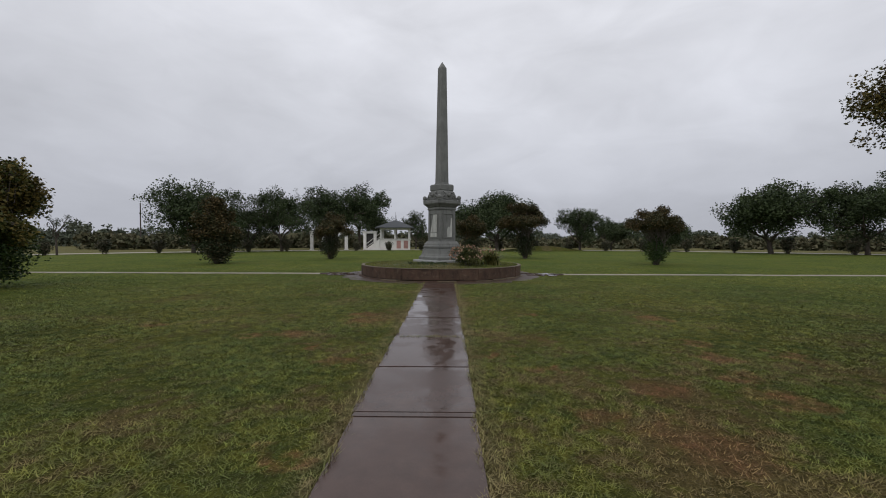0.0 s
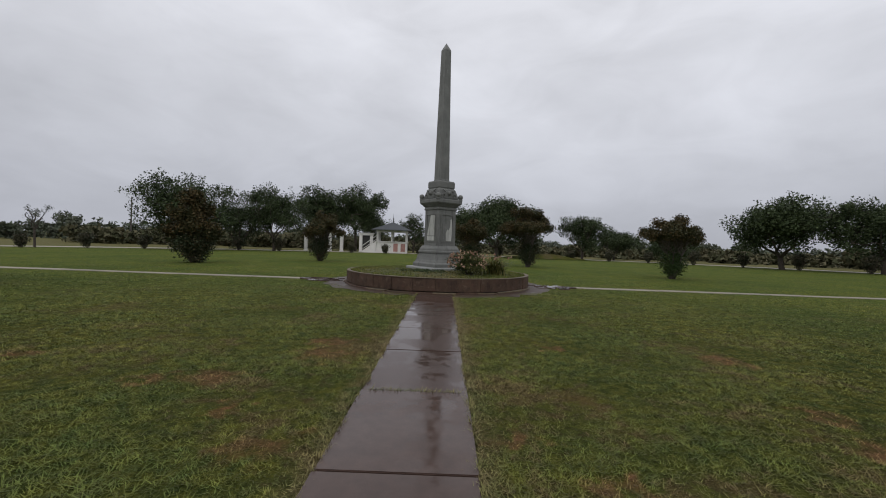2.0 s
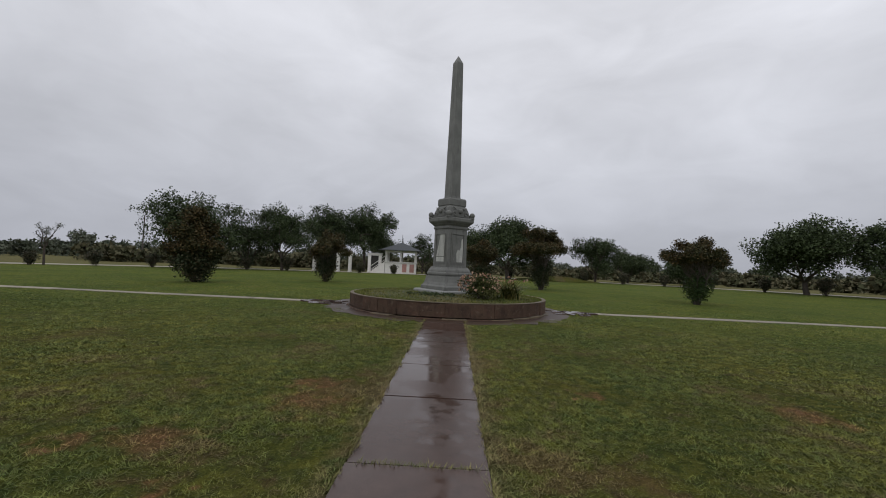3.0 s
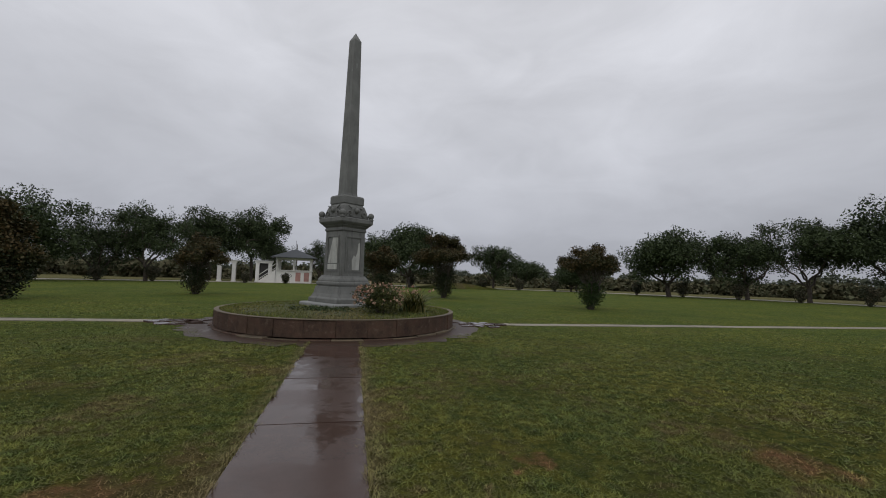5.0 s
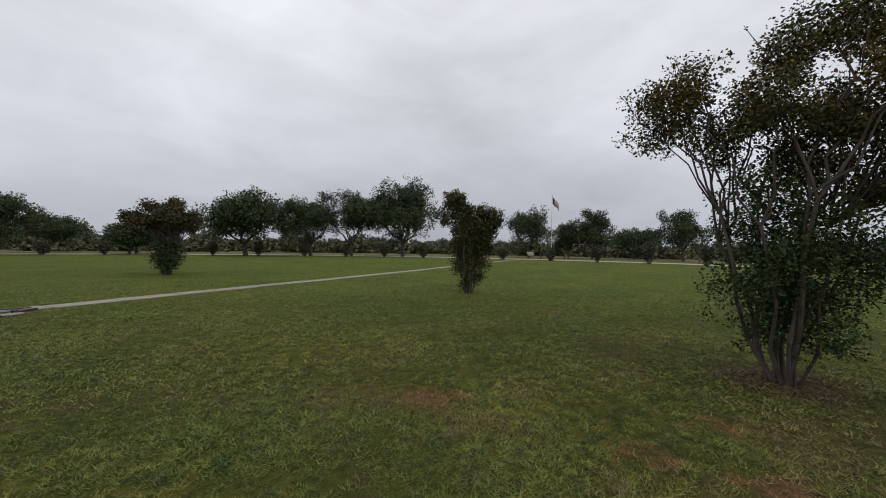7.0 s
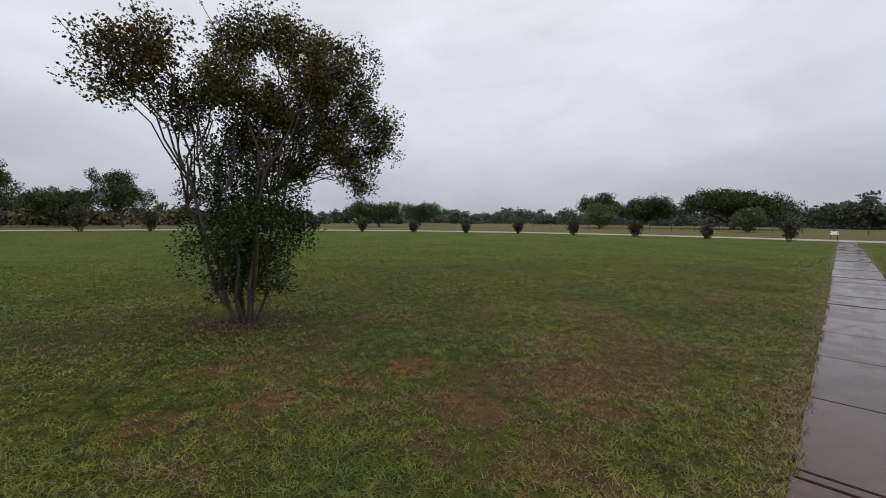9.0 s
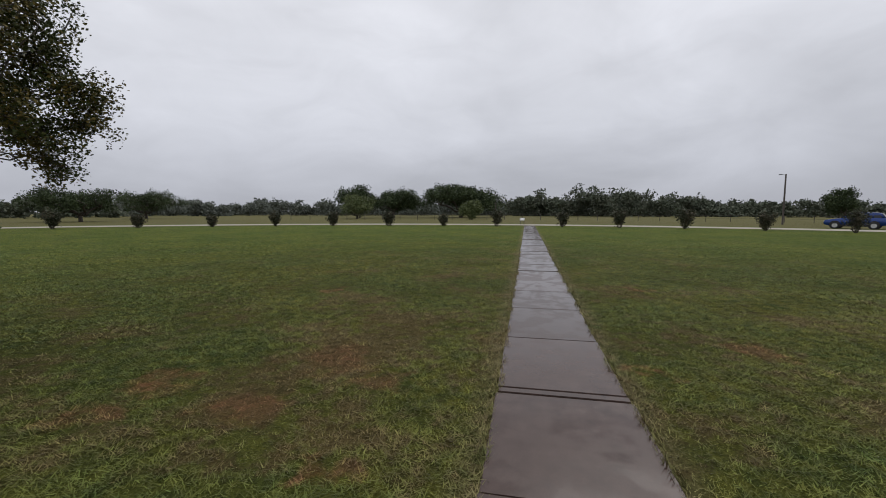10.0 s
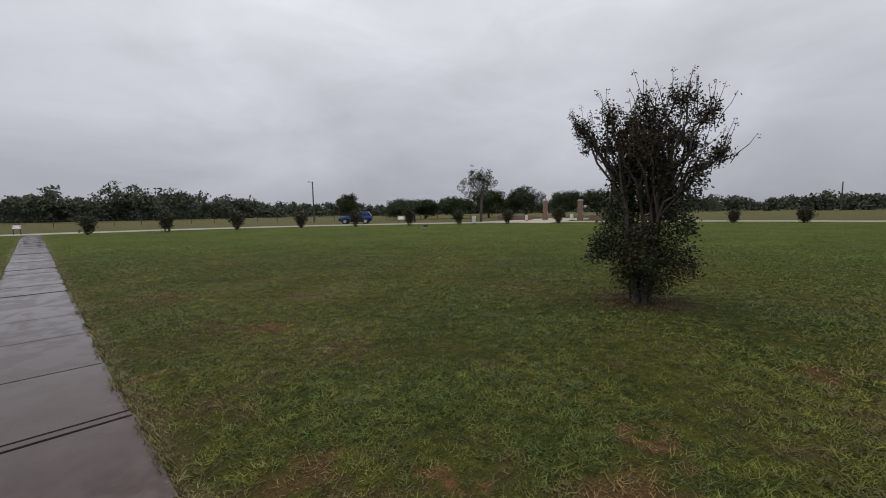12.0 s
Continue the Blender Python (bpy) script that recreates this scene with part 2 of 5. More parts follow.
def make_wet_concrete(name, colour, film=0.55, dull=0.0):
    """Worn concrete under rain: a thin film of water that lies deeper in places."""
    m, nt, b = start_mat(name)
    geo = nt.nodes.new("ShaderNodeNewGeometry").outputs["Position"]
    big, mid, fine = noise_tex(nt, 0.7, 4, geo), noise_tex(nt, 5, 5, geo, 0.65), noise_tex(nt, 120, 3, geo)
    rnd = nt.nodes.new("ShaderNodeObjectInfo").outputs["Random"]
    col = mix(nt, remap(nt, mid, 0.3, 0.75), tuple(v * 0.72 for v in colour), tuple(v * 1.25 for v in colour))
    col = mix(nt, remap(nt, big, 0.42, 0.66, 0.0, 0.7), col, (colour[0] * 0.8, colour[1] * 0.66, colour[2] * 0.6))
    col = mix(nt, remap(nt, fine, 0.4, 0.75, 0.0, 0.35), col, tuple(v * 0.55 for v in colour))
    hsv = nt.nodes.new("ShaderNodeHueSaturation")
    link(nt, col, hsv.inputs["Color"])
    link(nt, remap(nt, rnd, 0, 1, 0.88, 1.12), hsv.inputs["Value"])
    link(nt, hsv.outputs[0], b.inputs["Base Color"])
    pool = noise_tex(nt, 2.2, 3, geo)
    wet = maths(nt, "ADD", maths(nt, "ADD", maths(nt, "MULTIPLY", big, 0.5), maths(nt, "MULTIPLY", pool, 0.6)), maths(nt, "MULTIPLY", maths(nt, "SUBTRACT", mid, 0.5), 0.35))
    b.inputs["Specular IOR Level"].default_value = 0.31
    link(nt, remap(nt, wet, film - 0.07, film + 0.03, 0.03 + dull, 0.27 + dull), b.inputs["Roughness"])
    bump(nt, b, maths(nt, "ADD", maths(nt, "MULTIPLY", mid, 0.5), maths(nt, "MULTIPLY", fine, 0.12)), 0.22, 0.006)
    return m


def make_stone():
    """Old rendered stone, streaked and stained brown, red and tan."""
    m, nt, b = start_mat("brown_wall_stone")
    geo = nt.nodes.new("ShaderNodeNewGeometry").outputs["Position"]
    mp = nt.nodes.new("ShaderNodeMapping")
    mp.inputs["Scale"].default_value = (1, 1, 0.35)
    link(nt, geo, mp.inputs[0])
    streak, blot, fine = noise_tex(nt, 3.2, 5, mp.outputs[0], 0.7), noise_tex(nt, 4.2, 6, geo, 0.7), noise_tex(nt, 40, 4, geo)
    pale = noise_tex(nt, 7.5, 5, geo, 0.7)
    col = mix(nt, remap(nt, streak, 0.36, 0.64), (0.060, 0.037, 0.027), (0.098, 0.062, 0.042))
    col = mix(nt, remap(nt, blot, 0.50, 0.64, 0.0, 0.6), col, (0.105, 0.056, 0.040))
    col = mix(nt, remap(nt, pale, 0.56, 0.66, 0.0, 0.55), col, (0.160, 0.122, 0.088))
    col = mix(nt, remap(nt, blot, 0.44, 0.36, 0.0, 0.6), col, (0.038, 0.026, 0.020))
    col = mix(nt, remap(nt, fine, 0.45, 0.7, 0.0, 0.35), col, (0.040, 0.029, 0.023))
    rnd = nt.nodes.new("ShaderNodeObjectInfo").outputs["Random"]
    hsv = nt.nodes.new("ShaderNodeHueSaturation")
    link(nt, col, hsv.inputs["Color"])
    link(nt, remap(nt, rnd, 0, 1, 0.9, 1.1), hsv.inputs["Value"])
    link(nt, hsv.outputs[0], b.inputs["Base Color"])
    b.inputs["Roughness"].default_value = 0.65
    b.inputs["Specular IOR Level"].default_value = 0.2
    bump(nt, b, maths(nt, "ADD", fine, blot), 0.8, 0.015)
    return m


def make_granite(name, colour, stain, pale, share):
    """Granite streaked by rain: dark runs down the faces, pale bleached blots."""
    m, nt, b = start_mat(name)
    geo = nt.nodes.new("ShaderNodeNewGeometry").outputs["Position"]
    mp = nt.nodes.new("ShaderNodeMapping")
    mp.inputs["Scale"].default_value = (1, 1, 0.16)
    link(nt, geo, mp.inputs[0])
    run, blot, grain = noise_tex(nt, 7.0, 5, mp.outputs[0], 0.65), noise_tex(nt, 2.4, 6, geo, 0.65), noise_tex(nt, 110, 3, geo)
    col = mix(nt, remap(nt, blot, 0.35, 0.65), tuple(v * 0.82 for v in colour), tuple(v * 1.16 for v in colour))
    col = mix(nt, remap(nt, run, 0.54, 0.68, 0.0, 0.7), col, stain)
    col = mix(nt, remap(nt, maths(nt, "ADD", maths(nt, "MULTIPLY", run, 0.5), maths(nt, "MULTIPLY", blot, 0.5)), share, share - 0.06, 0.0, 0.8), col, pale)
    col = mix(nt, remap(nt, grain, 0.4, 0.7, 0.0, 0.4), col, tuple(v * 0.6 for v in colour))
    rnd = nt.nodes.new("ShaderNodeObjectInfo").outputs["Random"]
    hsv = nt.nodes.new("ShaderNodeHueSaturation")
    link(nt, col, hsv.inputs["Color"])
    link(nt, remap(nt, rnd, 0, 1, 0.93, 1.07), hsv.inputs["Value"])
    link(nt, hsv.outputs[0], b.inputs["Base Color"])
    b.inputs["Roughness"].default_value = 0.6
    b.inputs["Specular IOR Level"].default_value = 0.3
    bump(nt, b, maths(nt, "ADD", grain, blot), 0.25, 0.004)
    return m


TURF, BLADE = make_turf(), make_blade()
CONCRETE = make_wet_concrete("wet_concrete", (0.074, 0.048, 0.039))
APRON = make_wet_concrete("wet_apron", (0.056, 0.034, 0.023), 0.44, 0.22)
DRY = plain("dry_concrete", (0.27, 0.24, 0.185), 0.8, vary=0.25, coarse=1.2, fine=30)
CALICHE = plain("pale_gravel", (0.43, 0.385, 0.31), 0.85, vary=0.18, coarse=0.6, fine=20, relief=0.4)
GRANITE = make_granite("grey_granite", (0.165, 0.168, 0.157), (0.082, 0.082, 0.074), (0.27, 0.275, 0.26), 0.40)
GRANITE_PALE = plain("pale_granite", (0.27, 0.275, 0.265), 0.6, vary=0.15, coarse=2.0, fine=70, relief=0.15, depth=0.003)
LIME = make_granite("bleached_panel", (0.46, 0.465, 0.43), (0.17, 0.172, 0.16), (0.58, 0.585, 0.55), 0.46)
STONE = make_stone()
COPING = plain("planter_coping", (0.125, 0.095, 0.058), 0.7, vary=0.4, coarse=3, fine=40)
SOIL = plain("planting_soil", (0.082, 0.088, 0.034), 0.95, vary=0.4, coarse=2.5, fine=22, relief=0.8, depth=0.03)
WET_SOIL = plain("wet_soil", (0.022, 0.017, 0.013), 0.7, vary=0.4, coarse=8, fine=40, relief=0.6)
BARK = plain("bark", (0.085, 0.068, 0.055), 0.85, vary=0.35, coarse=4, fine=30, relief=0.7, depth=0.01)
BARK_PALE = plain("smooth_bark", (0.088, 0.070, 0.058), 0.75, vary=0.35, coarse=6, fine=30, relief=0.4)
LEAF_CRAPE = make_leaf("crape_leaf", (0.048, 0.062, 0.016), (0.110, 0.082, 0.022), 0.33)
LEAF_OLIVE = make_leaf("olive_leaf", (0.038, 0.046, 0.015), (0.074, 0.064, 0.022), 0.33)
LEAF_LOW = make_leaf("crape_low_leaf", (0.036, 0.062, 0.020), (0.060, 0.080, 0.022), 0.3)
LEAF_RUST = make_leaf("rusty_leaf", (0.046, 0.049, 0.021), (0.076, 0.054, 0.023), 0.33, 0.6, 0.7)
LEAF_OAK = make_leaf("oak_leaf", (0.036, 0.053, 0.023), (0.056, 0.076, 0.033), 0.4, 0.6, 0.6)
LEAF_SHRUB = make_leaf("shrub_leaf", (0.034, 0.047, 0.022), (0.058, 0.046, 0.024), 0.3)
LEAF_DARK = make_leaf("dead_seed_head", (0.036, 0.034, 0.017), (0.062, 0.046, 0.025), 0.3, 0.7)
# distance haze is mixed into the base colours of both far-wood leaves
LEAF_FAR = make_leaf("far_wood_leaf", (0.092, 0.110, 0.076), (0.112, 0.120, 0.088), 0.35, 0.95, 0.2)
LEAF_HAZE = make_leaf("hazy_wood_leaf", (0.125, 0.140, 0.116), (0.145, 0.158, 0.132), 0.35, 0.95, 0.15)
LEAF_RING = make_leaf("young_shrub_leaf", (0.058, 0.066, 0.040), (0.082, 0.070, 0.046), 0.35, 0.6, 0.8)
LEAF_BRUSH = make_leaf("brush_leaf", (0.082, 0.088, 0.048), (0.115, 0.105, 0.062), 0.35, 0.9, 0.4)
LEAF_WILLOW = make_leaf("pale_green_leaf", (0.085, 0.115, 0.045), (0.115, 0.135, 0.055), 0.4)
LEAF_LILY = make_leaf("lily_leaf", (0.060, 0.085, 0.022), (0.140, 0.125, 0.040), 0.35)
PETAL = make_leaf("pale_pink_petal", (0.32, 0.14, 0.10), (0.46, 0.31, 0.22), 0.5, 0.6)
LEAF_ROSE = make_leaf("rose_leaf", (0.042, 0.058, 0.019), (0.085, 0.085, 0.028), 0.35)
WHITE = plain("white_paint", (0.74, 0.73, 0.70), 0.55, vary=0.08, coarse=1.5, fine=30, relief=0.1)
DARK = plain("dark_opening", (0.035, 0.033, 0.032), 0.7, vary=0.2)
SHINGLE = plain("grey_shingles", (0.060, 0.066, 0.072), 0.75, vary=0.25, coarse=2, fine=12, relief=0.6)
PINK = plain("pink_red_paint", (0.40, 0.215, 0.185), 0.6, vary=0.25)
BRICK = plain("red_brick", (0.27, 0.165, 0.13), 0.8, vary=0.3, coarse=5, fine=25, relief=0.5)
IRON = plain("dark_iron", (0.045, 0.043, 0.042), 0.6, vary=0.2)
POLEWOOD = plain("weathered_pole", (0.09, 0.075, 0.065), 0.85, vary=0.3)
CARPAINT = plain("blue_car_paint", (0.010, 0.038, 0.17), 0.18, metal=0.2, vary=0.05, relief=0.0)
TYRE = plain("tyre_rubber", (0.022, 0.022, 0.023), 0.8, vary=0.2)
GLASS_DARK = plain("tinted_glass", (0.018, 0.022, 0.026), 0.06, vary=0.1, relief=0.0)
CHROME = plain("alloy", (0.6, 0.6, 0.62), 0.3, metal=0.9, vary=0.08, relief=0.0)
LAMPLENS = plain("lamp_lens", (0.62, 0.62, 0.62), 0.15, vary=0.05, relief=0.0)
REDLENS = plain("red_lens", (0.35, 0.02, 0.02), 0.2, vary=0.05, relief=0.0)
CLOTH = plain("faded_cloth", (0.42, 0.20, 0.22), 0.85, vary=0.2, relief=0.0)
CLOTH_BLUE = plain("blue_cloth", (0.05, 0.06, 0.16), 0.85, vary=0.2, relief=0.0)
CLOTH_WHITE = plain("white_cloth", (0.6, 0.58, 0.57), 0.85, vary=0.1, relief=0.0)

# ---- building tools ----


def mesh_from(name, verts, faces, material, smooth=False, tone=None):
    me = bpy.data.meshes.new(name)
    verts, faces = np.asarray(verts, np.float32), np.asarray(faces, np.int32)
    n = faces.shape[1]
    me.vertices.add(len(verts))
    me.vertices.foreach_set("co", verts.ravel())
    me.loops.add(faces.size)
    me.loops.foreach_set("vertex_index", faces.ravel())
    me.polygons.add(len(faces))
    me.polygons.foreach_set("loop_start", np.arange(0, faces.size, n, dtype=np.int32))
    if smooth:
        me.polygons.foreach_set("use_smooth", np.ones(len(faces), bool))
    if tone is not None:
        a = me.attributes.new("tone", "FLOAT", "POINT")
        a.data.foreach_set("value", np.asarray(tone, np.float32))
    me.materials.append(material)
    me.update(calc_edges=True)
    return me


def part(name, bm, material, parent=None, label=""):
    """One mesh object from a bmesh or a ready mesh, under a thing or a part."""
    if isinstance(bm, bmesh.types.BMesh):
        me = bpy.data.meshes.new(name)
        bm.to_mesh(me)
        bm.free()
        me.materials.append(material)
    else:
        me = bm
    ob = new(name, me)
    if parent is not None:
        ob.parent = parent
    return tagged(ob, label) if label else ob


def thing(name, label, category, m=None, group="", kind=""):
    ob = new(name)
    ob.empty_display_size = 0.2
    if m is not None:
        ob.matrix_world = m
    return tagged(ob, label, category, group, kind)


def box(x0, x1, y0, y1, z0, z1, bevel=0.0, bm=None):
    bm = bm or bmesh.new()
    vs = [bm.verts.new(p) for p in ((x0, y0, z0), (x1, y0, z0), (x1, y1, z0), (x0, y1, z0), (x0, y0, z1), (x1, y0, z1), (x1, y1, z1), (x0, y1, z1))]
    fs = [bm.faces.new([vs[i] for i in q]) for q in ((3, 2, 1, 0), (4, 5, 6, 7), (0, 1, 5, 4), (1, 2, 6, 5), (2, 3, 7, 6), (3, 0, 4, 7))]
    if bevel:
        edges = list({e for f in fs for e in f.edges})
        bmesh.ops.bevel(bm, geom=edges, offset=bevel, segments=2, affect="EDGES")
    return bm


def stack(profile, sides=4, turn=45.0, bevel=0.0, bm=None, cx=0.0, cy=0.0):
    """A solid of level outlines: rows of (half width, z). Four sides give a square block."""
    bm = bm or bmesh.new()
    k = 1 / math.cos(math.pi / sides)
    rings = []
    for r, z in profile:
        ring = []
        for i in range(sides):
            a = math.radians(turn) + i * math.tau / sides
            ring.append(bm.verts.new((cx + r * k * math.cos(a), cy + r * k * math.sin(a), z)))
        rings.append(ring)
    fs = []
    for a, b in zip(rings, rings[1:]):
        for i in range(sides):
            fs.append(bm.faces.new((a[i], a[(i + 1) % sides], b[(i + 1) % sides], b[i])))
    fs.append(bm.faces.new(rings[-1]))
    fs.append(bm.faces.new(list(reversed(rings[0]))))
    if bevel:
        bmesh.ops.bevel(bm, geom=list({e for f in fs for e in f.edges}), offset=bevel, segments=1, affect="EDGES")
    return bm


def tubes(segments, sides=6):
    """Tapered limbs: rows of (start, end, radius, radius) as one set of vertices and faces."""
    verts, faces = [], []
    for p0, p1, r0, r1 in segments:
        p0, p1 = np.array(p0, float), np.array(p1, float)
        d = p1 - p0
        length = np.linalg.norm(d)
        if length < 1e-5:
            continue
        d /= length
        u = np.cross(d, (0.3, 0.9, 0.1) if abs(d[2]) > 0.7 else (0, 0, 1))
        u /= np.linalg.norm(u)
        v = np.cross(d, u)
        base = len(verts)
        for p, r in ((p0, r0), (p1, r1)):
            for i in range(sides):
                a = math.tau * i / sides
                verts.append(p + r * (math.cos(a) * u + math.sin(a) * v))
        for i in range(sides):
            j = (i + 1) % sides
            faces.append((base + i, base + j, base + sides + j, base + sides + i))
    return verts, faces


def limb(rng, a, b, r0, r1, wobble=0.08, steps=4, sag=0.0):
    """A bent limb from a to b, as rows for tubes()."""
    a, b = np.array(a, float), np.array(b, float)
    pts = [a]
    for i in range(1, steps):
        t = i / steps
        p = a + (b - a) * t + rng.normal(0, wobble, 3) * np.linalg.norm(b - a) * 0.5
        p[2] += sag * math.sin(math.pi * t)
        pts.append(p)
    pts.append(b)
    return [(pts[i], pts[i + 1], r0 + (r1 - r0) * i / steps, r0 + (r1 - r0) * (i + 1) / steps) for i in range(steps)]


def leaves(rng, centres, per, spread, size, material, name="crown", droop=0.0, slim=0.55, far=False):
    """Many small pointed leaves in clumps round the given centres."""
    centres = np.asarray(centres, float)
    n = len(centres) * per
    puff = rng.normal(0, 1, (n, 3))
    puff *= np.minimum(1, 1.9 * rng.uniform(0.8, 1, n) / np.linalg.norm(puff, axis=1))[:, None]
    at = np.repeat(centres, per, 0) + puff * spread
    d = rng.normal(0, 1, (n, 3))
    d[:, 2] = d[:, 2] * 0.6 - droop
    d /= np.linalg.norm(d, axis=1)[:, None]
    u = np.cross(d, rng.normal(0, 1, (n, 3)))
    u /= np.linalg.norm(u, axis=1)[:, None] + 1e-9
    s = size * rng.uniform(0.6, 1.35, n)[:, None]
    quad = np.stack([at - d * s * 0.5, at + u * s * slim * 0.5, at + d * s * 0.5, at - u * s * slim * 0.5], 1).reshape(-1, 3)
    clump = np.repeat(rng.uniform(0, 1, len(centres)), per)
    if far:
        tri = np.stack([at - d * s * 0.5, at + d * s * 0.35 + u * s * slim * 0.5, at + d * s * 0.35 - u * s * slim * 0.5], 1).reshape(-1, 3)
        tone = np.clip(0.55 * clump + 0.45 * rng.uniform(0, 1, n), 0, 1)
        return mesh_from(name, tri, np.arange(3 * n).reshape(-1, 3), material, tone=np.repeat(tone, 3))
    tone = np.clip(0.55 * clump + 0.45 * rng.uniform(0, 1, n), 0, 1)
    return mesh_from(name, quad, np.arange(4 * n).reshape(-1, 4), material, tone=np.repeat(tone, 4))


def in_lobe(rng, lobe, n, shell=0.55):
    """Places in an egg-shaped mass, most of them towards its outside."""
    cx, cy, cz, rx, ry, rz = lobe
    d = rng.normal(0, 1, (n, 3))
    d /= np.linalg.norm(d, axis=1)[:, None]
    r = shell + (1 - shell) * rng.uniform(0, 1, n)
    r *= 1 + 0.12 * np.sin(5 * d[:, 0] + 3 * d[:, 1]) + rng.normal(0, 0.06, n)
    return np.stack([cx + d[:, 0] * r * rx, cy + d[:, 1] * r * ry, cz + d[:, 2] * r * rz], 1)


def smooth01(v):
    v = np.clip(v, 0, 1)
    return v * v * (3 - 2 * v)


def ground_z(x, y):
    """A lawn that is level round the walkway and leans a little, up to the south-east and down to the north-west."""
    x, y = np.asarray(x, float), np.asarray(y, float)
    dx, dy = x, y - 21.64
    r = np.hypot(dx, dy) + 1e-6
    lean = 0.30 * (dx * math.sin(radians(125)) + dy * math.cos(radians(125))) / r - 0.10
    return lean * smooth01((r - 16) / 44)


def gz(x, y):
    return float(ground_z(x, y))

# ---- ground, road and paths ----
CX, CY = 0.0, 21.64


def ring_mesh(name, radii, material, lift=0.0, n=160, a0=0.0, a1=360.0, ragged=0.0):
    rng = np.random.default_rng(4)
    closed = abs(a1 - a0) >= 360
    ang = np.radians(np.linspace(a0, a1, n, endpoint=not closed))
    verts = []
    for k, r in enumerate(radii):
        rr = r + (ragged * rng.normal(0, 1, len(ang)) if k in (0, len(radii) - 1) else 0.0)
        x, y = CX + rr * np.sin(ang), CY + rr * np.cos(ang)
        verts.append(np.stack([x, y, ground_z(x, y) + lift], 1))
    m = len(ang)
    faces = [(k * m + i, (k + 1) * m + i, (k + 1) * m + (i + 1) % m, k * m + (i + 1) % m) for k in range(len(radii) - 1) for i in range(m if closed else m - 1)]
    return mesh_from(name, np.concatenate(verts), faces, material, smooth=True)


radii = [0.02, 4, 10, 16, 20, 24, 28, 32, 36, 40, 44, 48, 52, 55, 58, 60, 62, 64, 66, 69, 74, 84, 96, 110, 130, 160, 200, 260, 360, 600, 1200, 2600]
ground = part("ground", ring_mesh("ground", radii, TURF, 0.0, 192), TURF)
tagged(ground, "mown green lawn with straw-coloured dry patches", "lawn", kind="structure")
road = part("road", ring_mesh("road", [59.4, 60.8, 62.6, 64.0], CALICHE, 0.022, 220, ragged=0.12), CALICHE)
tagged(road, "pale gravel ring road around the lawn", "road", kind="structure")


def slab(parent, x0, x1, y0, y1, top=0.018, rng=None, material=None):
    tilt = rng.normal(0, 0.003)
    bm = box(x0, x1, y0, y1, -0.09, top + tilt, 0.006)
    return part("slab", bm, material or CONCRETE, parent)


walk_path = thing("path", "straight walkway of worn wet concrete slabs", "walkway", kind="structure")
rng = np.random.default_rng(11)
joints = [17.2, 16.0, 14.3, 12.33, 10.7, 9.0, 7.41, 6.05, 5.94, 4.41, 2.76, 1.22, -1.70]
while joints[-1] > -36.4:
    joints.append(joints[-1] - rng.uniform(1.34, 1.5))
for a, b in zip(joints, joints[1:]):
    gap = 0.085 if -1.8 < b < -1.6 else 0.018 if 5.9 < b < 6.1 else 0.010
    half = 0.575 if a > 6.1 else 0.55
    slab(walk_path, -half + rng.normal(0, 0.008), half + rng.normal(0, 0.008), b + gap, a, rng=rng).location.z = gz(0, (a + b) / 2)

part("joint_fill", box(-0.53, 0.53, -1.71, -1.612, -0.05, 0.013, 0.004), WET_SOIL, walk_path, "dark wet soil in a wide open joint")

for side, label in ((1, "narrow cross walkway of damp concrete, partly overgrown"), (-1, "narrow cross walkway of damp concrete, partly overgrown")):
    cross = thing("cross_path", label, "walkway", kind="structure", group="cross walkways")
    x = 4.6
    while x < 59.0:
        w = rng.uniform(1.4, 1.7)
        y0, y1 = 21.45 + rng.normal(0, 0.04), 22.05 + rng.normal(0, 0.04)
        tilt = gz(side * (x + w / 2), 21.75)
        a, b = (x, x + w - 0.02) if side > 0 else (-x - w + 0.02, -x)
        slab(cross, a, b, y0, y1, 0.016, rng, DRY).location.z = tilt
        x += w

apron = part("apron", ring_mesh("apron", [3.6, 3.95, 4.5], APRON, 0.012, 120, ragged=0.09), APRON)
tagged(apron, "wet brown concrete ring at the foot of the planter", "paving", kind="structure")


def flagstone(x, y, r, sides):
    """A thin, broken piece of paving with uneven edges, bedded in wet soil."""
    bm = bmesh.new()
    angles = sorted(rng.uniform(0, math.tau) * 0.25 + math.tau * k / sides for k in range(sides))
    edge = [(r * rng.uniform(0.75, 1.2) * math.cos(a), 0.8 * r * rng.uniform(0.75, 1.2) * math.sin(a)) for a in angles]
    lean = rng.normal(0, 0.03, 2)
    low = [bm.verts.new((px * 1.03, py * 1.03, -0.03)) for px, py in edge]
    top = [bm.verts.new((px, py, 0.022 + lean[0] * px + lean[1] * py)) for px, py in edge]
    bm.faces.new(top)
    bm.faces.new(list(reversed(low)))
    for k in range(sides):
        q = (k + 1) % sides
        bm.faces.new((low[k], low[q], top[q], top[k]))
    bmesh.ops.recalc_face_normals(bm, faces=bm.faces)
    bmesh.ops.bevel(bm, geom=[e for e in bm.edges if e.calc_face_angle(0) > 0.6], offset=0.006, segments=1, affect="EDGES")
    ob = part("flagstone", bm, CONCRETE)
    ob.location = (x, y, 0.014 + rng.uniform(0, 0.012))
    return tagged(ob, "broken wet flagstone lying beside the round planter", "flagstone", group="flagstones")


